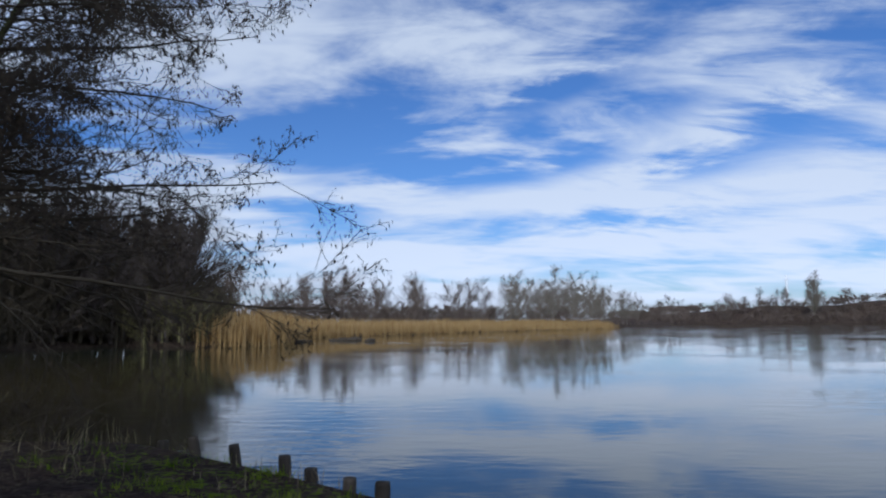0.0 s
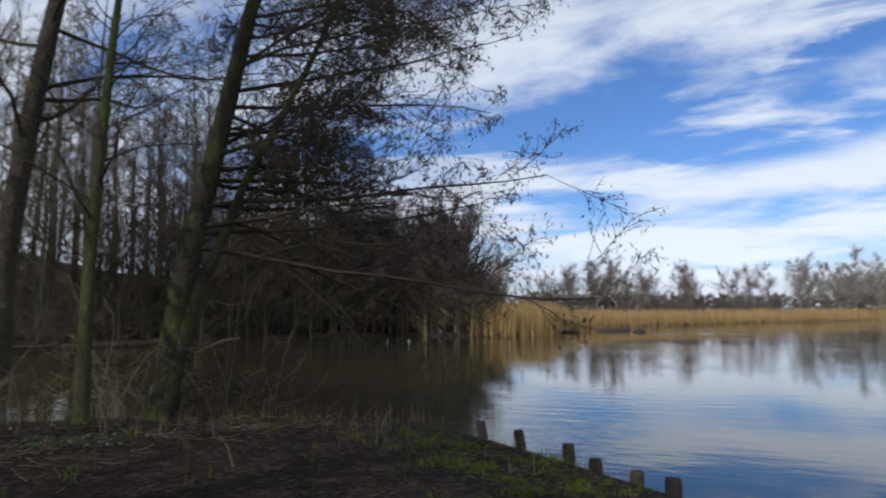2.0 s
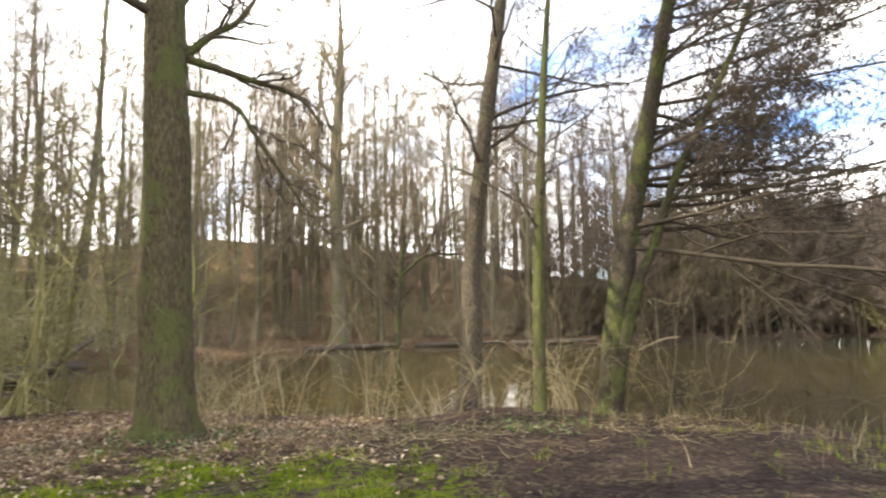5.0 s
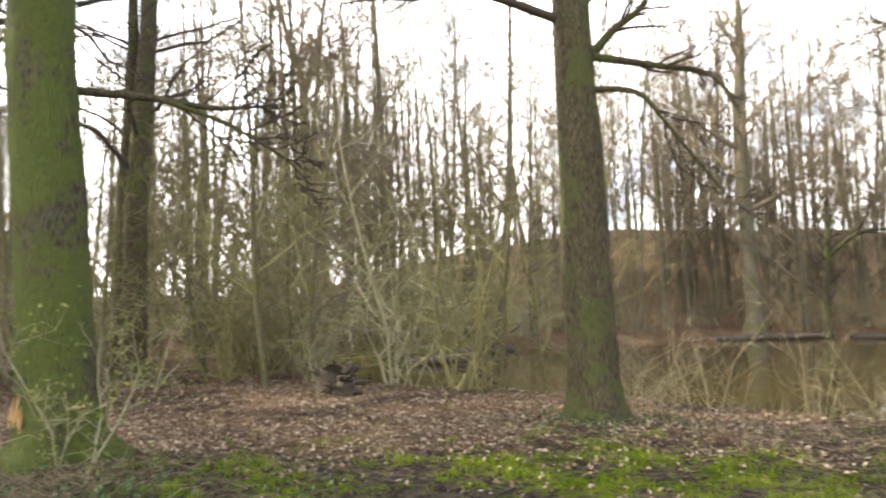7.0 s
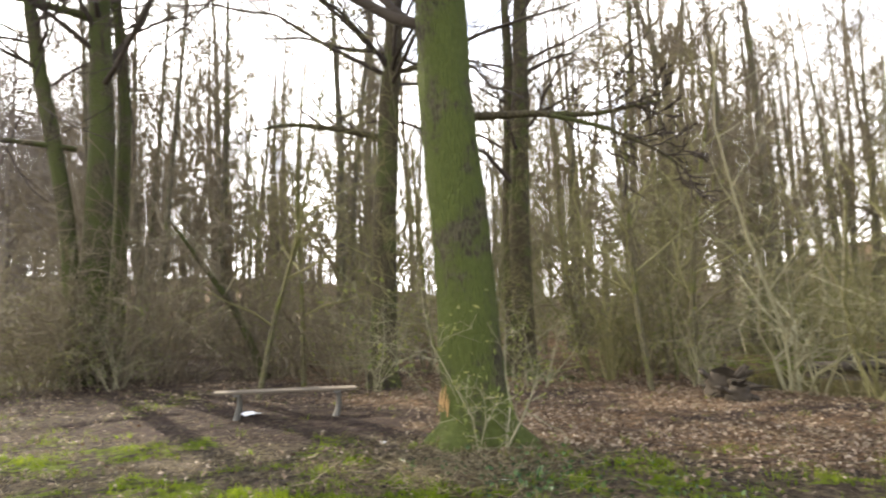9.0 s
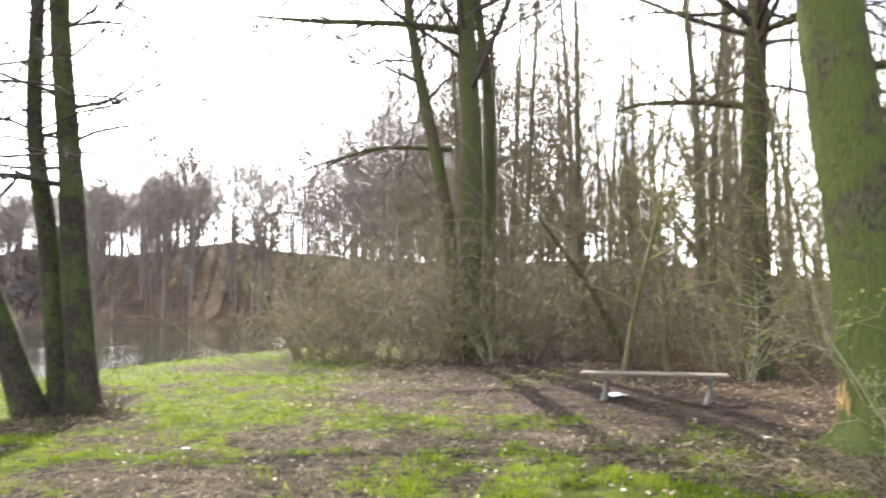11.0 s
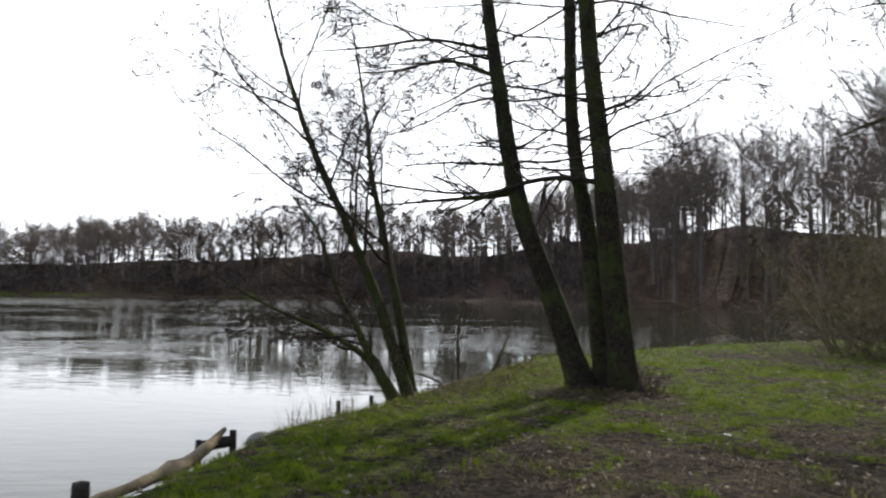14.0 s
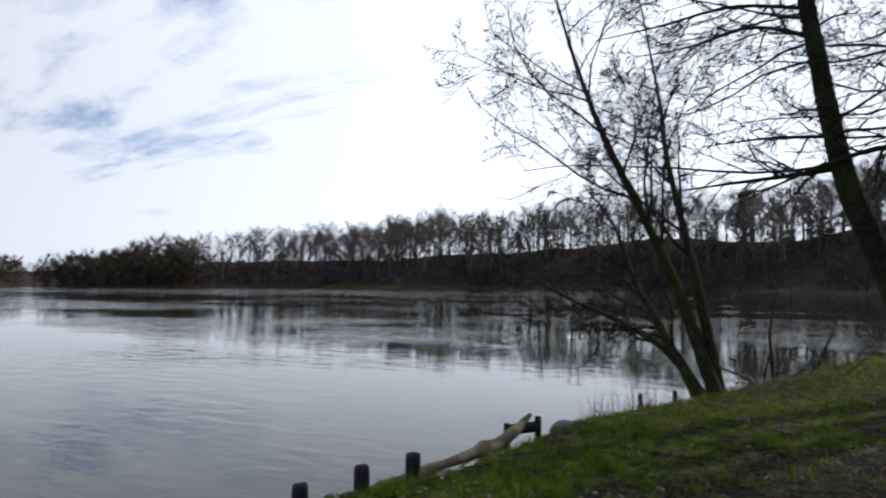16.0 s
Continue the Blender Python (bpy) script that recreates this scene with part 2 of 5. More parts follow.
def water_material():
    m, g = material("water")
    pos = g.add("ShaderNodeNewGeometry").outputs["Position"]
    calm = g.ramp(g.noise(g.scaled(pos, 0.05, 0.09, 1.0, 0.5), 1.0, 3.0), 0.42, 0.62)
    a = g.noise(g.scaled(pos, 1.0, 2.2, 1.0, 0.35), 1.1, 3.0, 0.45, 0.4)
    b = g.noise(g.scaled(pos, 1.0, 1.8, 1.0, -0.5), 5.0, 3.0, 0.5)
    h = g.math("ADD", a, g.math("MULTIPLY", b, 0.10))
    place = g.add("ShaderNodeSeparateXYZ", {0: pos})
    south = g.ramp(place.outputs[1], -6.0, -16.0)
    far = g.math("MULTIPLY", g.ramp(place.outputs[1], -60.0, -120.0), g.ramp(place.outputs[0], 10.0, 70.0))
    amount = g.math("ADD", g.math("MULTIPLY", calm, g.math("ADD", 0.075, g.math("MULTIPLY", south, 0.085))), 0.012)
    amount = g.math("ADD", amount, g.math("ADD", g.math("MULTIPLY", south, 0.010), g.math("MULTIPLY", far, 0.35)))
    bump = g.add("ShaderNodeBump", {"Height": h, "Strength": amount, "Distance": 0.22}).outputs[0]
    silt_slope_mix = g.mix(g.noise(pos, 0.12, 3.0), (0.012, 0.017, 0.012, 1), (0.028, 0.032, 0.018, 1))
    # Brown reflection of the slope, put into the base colour near the inlet.
    reflected_slope = g.mix(g.noise(pos, 0.5, 3.0), (0.028, 0.0225, 0.0075, 1), (0.050, 0.039, 0.013, 1))
    inlet = g.ramp(g.add("ShaderNodeVectorMath", {0: pos, 1: (-29.0, 15.0, WATER_Z)}, operation="DISTANCE").outputs["Value"], 34.0, 14.0)
    silt_slope_mix = g.mix(inlet, silt_slope_mix, reflected_slope)
    p = g.add("ShaderNodeBsdfPrincipled", {"Base Color": silt_slope_mix, "Roughness": 0.035, "IOR": 1.33, "Normal": bump})
    g.add("ShaderNodeOutputMaterial", {0: p})
    return m


def plank_material(name, a, b, along=(1, 12, 12)):
    m, g = material(name)
    co = g.add("ShaderNodeTexCoord").outputs["Object"]
    grain = g.noise(g.scaled(co, *along), 3.0, 6.0, 0.65, 0.6)
    stain = g.noise(co, 2.3, 4.0)
    col = g.mix(grain, (*a, 1), (*b, 1))
    col = g.mix(g.math("MULTIPLY", g.ramp(stain, 0.55, 0.75), 0.5), col, (0.06, 0.075, 0.03, 1))
    finish(g, col, 0.85, grain, 0.5, 0.01, 0.2)
    return m


def plain_material(name, a, b, scale=8.0, rough=0.7):
    m, g = material(name)
    co = g.add("ShaderNodeTexCoord").outputs["Object"]
    n = g.noise(co, scale, 5.0, 0.6)
    finish(g, g.mix(n, (*a, 1), (*b, 1)), rough, n, 0.3, 0.01)
    return m


MOSS = (0.085, 0.095, 0.031)
M_GROUND, M_WATER = ground_material(), water_material()
M_OAK = bark_material("oak_bark", (0.042, 0.034, 0.020), (0.112, 0.092, 0.052), MOSS, 0.56, 1.15)
M_MOSSY = bark_material("mossy_bark", (0.04, 0.0336, 0.0208), (0.12, 0.104, 0.064), (0.094, 0.112, 0.029), 0.82, 1.3)
M_ALDER = bark_material("alder_bark", (0.026, 0.021, 0.015), (0.082, 0.068, 0.047), MOSS, 0.62, 2.0)
M_ALDER_GREEN = bark_material("greenish_bark", (0.048, 0.04, 0.024), (0.128, 0.112, 0.064), MOSS, 0.7, 1.4)
M_WOODS = bark_material("woodland_bark", (0.068, 0.0576, 0.04), (0.176, 0.152, 0.104), (0.112, 0.116, 0.04), 0.5, 1.2)
M_TWIG = twig_material("twig", (0.028, 0.0208, 0.016), (0.068, 0.0528, 0.04))
M_TWIG_ALDER = twig_material("alder_twig", (0.022, 0.0175, 0.012), (0.062, 0.050, 0.034))
M_TWIG_PALE = twig_material("pale_twig", (0.14, 0.125, 0.065), (0.35, 0.32, 0.20))
M_TWIG_FAR = twig_material("far_twig", (0.048, 0.0368, 0.0296), (0.112, 0.088, 0.068))
M_TWIG_WOOD = twig_material("wood_twig", (0.085, 0.067, 0.043), (0.205, 0.168, 0.110))
# Lighter than far_twig: distance haze and front light put into the colour.
M_TWIG_FLAT = twig_material("flatland_twig", (0.092, 0.070, 0.055), (0.20, 0.155, 0.122))
M_TWIG_OLIVE = twig_material("olive_twig", (0.10, 0.092, 0.036), (0.25, 0.225, 0.10))
M_YOUNG = bark_material("young_bark", (0.085, 0.072, 0.040), (0.20, 0.175, 0.105), (0.15, 0.155, 0.045), 0.6, 1.6)
M_ALDER_BROWN = bark_material("brown_bark", (0.045, 0.037, 0.026), (0.135, 0.112, 0.078), MOSS, 0.36, 1.8)
M_TWIG_SCRUB = twig_material("scrub_twig", (0.054, 0.043, 0.038), (0.125, 0.102, 0.088))
M_TWIG_BANK = twig_material("bank_twig", (0.038, 0.0295, 0.019), (0.098, 0.078, 0.049))
# Pale grey-brown: the haze over the ridge is put into the twig colour.
M_TWIG_RIDGE = twig_material("ridge_twig", (0.095, 0.077, 0.064), (0.21, 0.175, 0.146))
M_TWIG_MID = twig_material("tan_twig", (0.105, 0.086, 0.05), (0.26, 0.22, 0.132))
M_TWIG_GREY = twig_material("grey_twig", (0.13, 0.11, 0.085), (0.27, 0.235, 0.185))
M_CATKIN = varied_material("catkin", (0.02, 0.014, 0.01), (0.045, 0.032, 0.02), (0.07, 0.05, 0.03))
M_BUD = varied_material("young_leaf", (0.10, 0.13, 0.03), (0.19, 0.20, 0.05), (0.26, 0.25, 0.09), 0.6, 0.4)
M_GRASS = grass_material()
M_STRAW = varied_material("straw", (0.075, 0.055, 0.03), (0.18, 0.14, 0.078), (0.32, 0.264, 0.16), 0.8, 0.2)
M_LEAF = varied_material("dead_leaf", (0.075, 0.043, 0.025), (0.19, 0.13, 0.08), (0.36, 0.285, 0.20), 0.65, 0.2)
M_REED = varied_material("reed", (0.27, 0.165, 0.06), (0.40, 0.262, 0.10), (0.48, 0.34, 0.16), 0.8, 0.25)
M_IVY = varied_material("ivy_leaf", (0.02, 0.045, 0.012), (0.05, 0.09, 0.02), (0.09, 0.13, 0.04), 0.45, 0.1)
M_CONIFER = varied_material("conifer_needles", (0.012, 0.022, 0.012), (0.03, 0.045, 0.02), (0.05, 0.065, 0.03), 0.8)
M_POST = plank_material("post_wood", (0.022, 0.018, 0.014), (0.07, 0.058, 0.045), (12, 12, 1))
M_BENCH = plank_material("bench_wood", (0.065, 0.05, 0.036), (0.19, 0.155, 0.115), (1, 14, 14))
M_LOG = plank_material("bare_log", (0.05, 0.036, 0.022), (0.38, 0.31, 0.19), (4, 4, 4))
M_PAPER = plain_material("paper", (0.70, 0.70, 0.68), (0.85, 0.85, 0.84))
M_CONCRETE = plain_material("concrete", (0.07, 0.066, 0.056), (0.16, 0.15, 0.13))
M_STONE = plain_material("stone", (0.07, 0.07, 0.06), (0.20, 0.19, 0.17), 6.0)
M_SNAG = plain_material("snag_wood", (0.022, 0.017, 0.012), (0.085, 0.066, 0.046), 5.0, 0.9)
M_CUT = plain_material("torn_wood", (0.28, 0.15, 0.05), (0.50, 0.32, 0.14), 14.0)
M_WALL = plain_material("rendered_wall", (0.66, 0.64, 0.60), (0.80, 0.78, 0.74), 0.6)
M_ROOF = plain_material("roof_tile", (0.07, 0.045, 0.038), (0.12, 0.075, 0.06), 1.5)
M_GLASS = plain_material("window_pane", (0.04, 0.05, 0.06), (0.07, 0.08, 0.10), 0.5, 0.15)
M_STEEL = plain_material("painted_steel", (0.70, 0.71, 0.72), (0.80, 0.81, 0.82), 0.3, 0.4)


# ---------------------------------------------------------------- mesh helpers
def mesh_of(name, verts, faces, smooth=True):
    """A mesh from arrays: verts (n, 3), faces (m, 3 or 4)."""
    verts, faces = np.asarray(verts, np.float32), np.asarray(faces, np.int32)
    me = bpy.data.meshes.new(name)
    n, used = len(faces), faces >= 0
    k = used.sum(1)
    me.vertices.add(len(verts))
    me.vertices.foreach_set("co", verts.ravel())
    me.loops.add(int(k.sum()))
    me.loops.foreach_set("vertex_index", faces[used])
    me.polygons.add(n)
    me.polygons.foreach_set("loop_start", (np.cumsum(k) - k).astype(np.int32))
    me.polygons.foreach_set("use_smooth", np.full(n, smooth))
    me.update(calc_edges=True)
    return me


def link(name, me, mat, parent=None, label="", kind=""):
    me.materials.append(mat)
    ob = new(name, me)
    ob.parent = parent
    return tagged(ob, label, kind=kind)


def part(name, bm, mat, parent, label=""):
    me = bpy.data.meshes.new(name)
    bm.to_mesh(me)
    bm.free()
    return link(name, me, mat, parent, label)


def thing(name, at, label, category, group=""):
    ob = new(name)
    ob.location = at
    return tagged(ob, label, category, group)


def tubes(P, R, sides):
    """Tubes round N lines of k points: P (N, k, 3), R (N, k). Gives verts and quads."""
    N, k, _ = P.shape
    T = np.gradient(P, axis=1)
    T /= np.linalg.norm(T, axis=2, keepdims=True) + 1e-9
    mean = np.abs(T.mean(1))
    ref = np.zeros((N, 3))
    ref[np.arange(N), mean.argmin(1)] = 1
    U = np.cross(T, ref[:, None, :])
    U /= np.linalg.norm(U, axis=2, keepdims=True) + 1e-9
    W = np.cross(T, U)
    a = np.arange(sides) * 2 * np.pi / sides
    V = P[:, :, None] + R[:, :, None, None] * (np.cos(a)[:, None] * U[:, :, None] + np.sin(a)[:, None] * W[:, :, None])
    i = np.arange(N * k * sides).reshape(N, k, sides)
    j = np.roll(i, -1, axis=2)
    F = np.stack([i[:, :-1], j[:, :-1], j[:, 1:], i[:, 1:]], -1).reshape(-1, 4)
    return V.reshape(-1, 3), F


def ribbons(P, W, rng):
    """The finest twigs: one thin pointed face each along lines of two points, W their half width; -1 stands for no fourth corner."""
    T = P[:, 1] - P[:, 0]
    S = np.cross(T, rng.normal(size=T.shape))
    S *= (1.4 * W / (np.linalg.norm(S, axis=1) + 1e-9))[:, None]
    V = np.stack([P[:, 0] - S, P[:, 0] + S, P[:, 1]], 1).reshape(-1, 3)
    F = np.arange(len(V)).reshape(-1, 3)
    return V, np.concatenate([F, np.full((len(F), 1), -1)], 1)


def joined(pieces):
    V, F, n = [], [], 0
    for v, f in pieces:
        V.append(v), F.append(np.where(f < 0, -1, f + n))
        n += len(v)
    return np.concatenate(V), np.concatenate(F)


def smooth_line(points, radii, k):
    """A rounded line of k points through a few, with their radii."""
    pts, u = np.array(points, float), np.linspace(0, len(points) - 1, k)
    i = np.clip(u.astype(int), 0, len(pts) - 2)
    f = (u - i)[:, None]
    ext = np.vstack([2 * pts[0] - pts[1], pts, 2 * pts[-1] - pts[-2]])
    p0, p1, p2, p3 = ext[i], ext[i + 1], ext[i + 2], ext[i + 3]
    P = 0.5 * (2 * p1 + (p2 - p0) * f + (2 * p0 - 5 * p1 + 4 * p2 - p3) * f ** 2 + (3 * p1 - p0 - 3 * p2 + p3) * f ** 3)
    return P, np.interp(np.linspace(0, 1, k), np.linspace(0, 1, len(radii)), radii)


def grow(P, R, n, reach, thin, angle, k, rng, span=(0.3, 1.0), up=0.0, wander=0.25, side=None, taper=0.25, rise=None):
    """n shoots on each of the lines P, R: reach and thin are parts of the parent's length and thickness, angle is in degrees."""
    N, kp, _ = P.shape
    idx = np.repeat(np.arange(N), n)
    u = (np.tile(np.arange(n), N) + rng.random(N * n)) / n
    u = span[0] + (span[1] - span[0]) * u
    x = u * (kp - 1)
    i = np.minimum(x.astype(int), kp - 2)
    f = (x - i)[:, None]
    start = P[idx, i] * (1 - f) + P[idx, i + 1] * f
    T = P[idx, i + 1] - P[idx, i]
    T /= np.linalg.norm(T, axis=1, keepdims=True) + 1e-9
    rad = R[idx, i] * (1 - f[:, 0]) + R[idx, i + 1] * f[:, 0]
    q = rng.normal(size=(N * n, 3))
    if side is not None:
        q += np.array(side)
    q -= (q * T).sum(1, keepdims=True) * T
    q /= np.linalg.norm(q, axis=1, keepdims=True) + 1e-9
    a = np.radians(angle) * rng.uniform(0.7, 1.3, (N * n, 1))
    d = np.cos(a) * T + np.sin(a) * q
    if rise is not None:
        d[:, 2] = np.maximum(d[:, 2], rise)
    L = np.linalg.norm(np.diff(P, axis=1), axis=2).sum(1)[idx] * reach * rng.uniform(0.55, 1.25, N * n) * (1.15 - 0.6 * (u - span[0]) / max(1e-6, span[1] - span[0]))
    out = np.zeros((N * n, k, 3))
    out[:, 0] = start
    for s in range(1, k):
        d = d + wander * rng.normal(size=d.shape) + np.array([0, 0, up])
        d /= np.linalg.norm(d, axis=1, keepdims=True)
        out[:, s] = out[:, s - 1] + d * (L / (k - 1))[:, None]
    rr = (rad * thin)[:, None] * np.linspace(1, taper, k)[None]
    return out, rr


def stems_mesh(name, lines, sides, flare=0.6, rough=0.05, rng=None):
    """Trunks and limbs from single lines (points, radii), with root flare and uneven girth."""
    made = []
    for P, R in lines:
        z = P[:, 2] - P[0, 2]
        V, F = tubes(P[None], (R * (1 + flare * np.exp(-np.maximum(z, 0) / 0.28)))[None], sides)
        c = np.repeat(P, sides, axis=0)
        a = np.tile(np.arange(sides) * 2 * np.pi / sides, len(P))
        lobe = 1 + flare * 0.30 * np.cos(a * 4 + P[0, 0] * 3) * np.exp(-np.repeat(np.maximum(z, 0), sides) / 0.3)
        lobe += rough * np.sin(a * 3 + np.repeat(z, sides) * 2.1 + P[0, 1]) + rough * 0.6 * np.sin(a * 7 + np.repeat(z, sides) * 5.3)
        lobe += rough * (rng.random(len(V)) - 0.5)
        made.append((c + (V - c) * lobe[:, None], F))
    return mesh_of(name, *joined(made))


def tips(P, size, rng, hang=0.0, aspect=0.4, per=1):
    """Small bent diamonds (two triangles a side) at the ends of lines: catkins, buds or leaves."""
    e = np.repeat(P[:, -1], per, axis=0) + rng.normal(size=(len(P) * per, 3)) * size * (0.6 if per > 1 else 0.1)
    d = rng.normal(size=e.shape)
    d[:, 2] = d[:, 2] * (1 - hang) - hang * 2.5
    d /= np.linalg.norm(d, axis=1, keepdims=True)
    q = np.cross(d, rng.normal(size=d.shape))
    q /= np.linalg.norm(q, axis=1, keepdims=True) + 1e-9
    s = size * rng.uniform(0.6, 1.3, (len(e), 1))
    w = np.cross(d, q) * s * 0.12
    V = np.stack([e, e + d * s * 0.5 + q * s * aspect * 0.5 + w, e + d * s, e + d * s * 0.5 - q * s * aspect * 0.5 + w], 1).reshape(-1, 3)
    return V, np.arange(len(V)).reshape(-1, 4)


def build_tree(name, label, trunks, spec, mats, seed, at, limbs=(), group="", buds=None, sides=14, flare=0.6, finest=0.004):
    """A bare tree: trunks and limbs are (points, radii); spec holds one dict for grow() a level, the first on the trunks."""
    rng = np.random.default_rng(seed)
    base = np.array(at, float)
    ob = thing(name, at, label, "tree", group)
    lines = [smooth_line(np.array(p) - base, r, 26) for p, r in trunks]
    big = [smooth_line(np.array(p) - base, r, 14) for p, r in limbs]
    link("trunk", stems_mesh("trunk", lines, sides, flare, 0.035, rng), mats[0], ob)
    if big:
        for P, R in big:
            link("limb", mesh_of("limb", *tubes(P[None], R[None], 8)), M_OAK if mats[0] is M_MOSSY else mats[0], ob)
    P, R = np.stack([l[0] for l in lines]), np.stack([l[1] for l in lines])
    made, ends = [], None
    first = dict(spec[0])
    p, r = grow(P, R, rng=rng, **first)
    levels = [(p, r)]
    if big:
        pb, rb = np.stack([l[0] for l in big]), np.stack([l[1] for l in big])
        pick = np.linspace(0, 13, p.shape[1]).astype(int)
        p, r = np.concatenate([p, pb[:, pick]]), np.concatenate([r, rb[:, pick]])
    made.append(tubes(*levels[0], 6))
    for n, s in enumerate(spec[1:]):
        p, r = grow(p, r, rng=rng, **s)
        if s["k"] == 2:
            made.append(ribbons(p, np.maximum(r[:, 0] * 0.75, finest * 0.6), rng))
        else:
            made.append(tubes(p, np.maximum(r, finest), 4 if n == 0 else 3))
    link("crown", mesh_of("crown", *joined(made)), mats[1], ob, kind="stuff")
    if buds:
        link(buds[0], mesh_of(buds[0], *tips(p, buds[2], rng, *buds[3:]), smooth=False), buds[1], ob, kind="stuff")
    return ob


# ---------------------------------------------------------------- the lie of the land
NEAR_SHORE = [(-24, -5.5), (-20, -3.2), (-18, -2.1), (-16.3, 1), (-14.2, 3.9), (-12.4, 5.2), (-11.2, 6.4), (-11.6, 8.2), (-10.4, 9.3), (-8.6, 9.9), (-6.4, 10.9),
              (-4.6, 10.95), (-3.65, 10.4), (-2.85, 9.75), (-2.05, 9.15), (-1.1, 8.35), (0.6, 6.9), (2.6, 5), (4.4, 2.5), (5.1, -1), (4.7, -4.2), (4.25, -5.6),
              (4.2, -7), (4.2, -8.4), (3.85, -9.5), (3.35, -10.9), (2.95, -12.3), (2.45, -14.5), (1.4, -19), (-2.4, -23.6), (-7, -27.7), (-13, -32), (-20, -46), (-30, -72)]
FAR_SHORE = [(-37, -104), (-17, -106), (-4, -118), (14, -150), (45, -195), (110, -196), (140, -176), (200, -196), (285, -150), (420, -150), (520, 0), (480, 260),
             (300, 350), (140, 400), (90, 300), (52, 214), (48, 190), (28, 160), (-9, 104), (-18.5, 86), (-15.6, 61.5), (-21.5, 57.5), (-29, 61), (-33, 53), (-37, 40), (-43, 28),
             (-45, 16), (-38, 4), (-31, -1), (-27, -5)]
LAKE = np.array(NEAR_SHORE + FAR_SHORE, float)


def inland(x, y):
    """Metres from the shore: above 0 on land, below 0 in the lake."""
    p = np.stack([np.ravel(x), np.ravel(y)], 1).astype(float)
    best, inside = np.full(len(p), 1e9), np.zeros(len(p), bool)
    for a, b in zip(LAKE, np.roll(LAKE, -1, axis=0)):
        e = b - a
        t = np.clip(((p - a) @ e) / (e @ e), 0, 1)
        best = np.minimum(best, np.hypot(*(p - a - t[:, None] * e).T))
        cross = (a[1] > p[:, 1]) != (b[1] > p[:, 1])
        inside ^= cross & (p[:, 0] < (b[0] - a[0]) * (p[:, 1] - a[1]) / (b[1] - a[1] + 1e-12) + a[0])
    return np.where(inside, -best, best).reshape(np.shape(x))


def step(a, b, v):
    t = np.clip((v - a) / (b - a), 0, 1)
    return t * t * (3 - 2 * t)


def ripple(x, y, s, seed=0.0):
    """A cheap smooth unevenness between -1 and 1."""
    return (np.sin(x * s + 1.3 * np.sin(y * s * 0.7 + seed) + seed) + np.sin(y * s * 1.1 + 1.7 * np.sin(x * s * 0.6 + 2 * seed)) + np.sin((x + y) * s * 1.9 + seed * 3) * 0.5) / 2.5


HILL_BEARING = [0, 22, 35, 48, 60, 75, 90, 103, 118, 132, 148, 163, 178, 195, 212, 230, 243, 252, 300, 318, 328, 341, 348, 360]
HILL_HEIGHT = [0.7, 1.6, 4, 7.5, 11, 11.5, 8.5, 4, 4, 7, 12, 15, 16.5, 16, 13, 11, 9, 5, 3, 13, 12.5, 6.5, 2.0, 0.7]


def height(x, y):
    d, r = inland(x, y), np.hypot(x, y)
    b = np.degrees(np.arctan2(-x, y)) % 360
    near = 0.44 * step(0, 0.8, d) + 0.09 * step(0.6, 4, d) + (0.025 * ripple(x, y, 1.3) + 0.016 * ripple(x, y, 4.3, 3.0) + 0.009 * ripple(x, y, 11.0, 5.0)) * step(0.5, 2, d) * (1 - step(20, 30, r))
    hill = np.interp(b, HILL_BEARING, HILL_HEIGHT) * step(3, 48, d) * step(22, 75, r)
    hill = hill * (1 + 0.12 * ripple(x, y, 0.07, 2.0)) + 0.25 * ripple(x, y, 0.35, 1.0) * step(20, 40, r) * step(2, 8, d)
    return np.where(d > 0, WATER_Z + near + np.maximum(hill, 0), WATER_Z + np.maximum(0.4 * d, -2.0))


def h1(x, y):
    return float(height(np.array([x]), np.array([y]))[0])


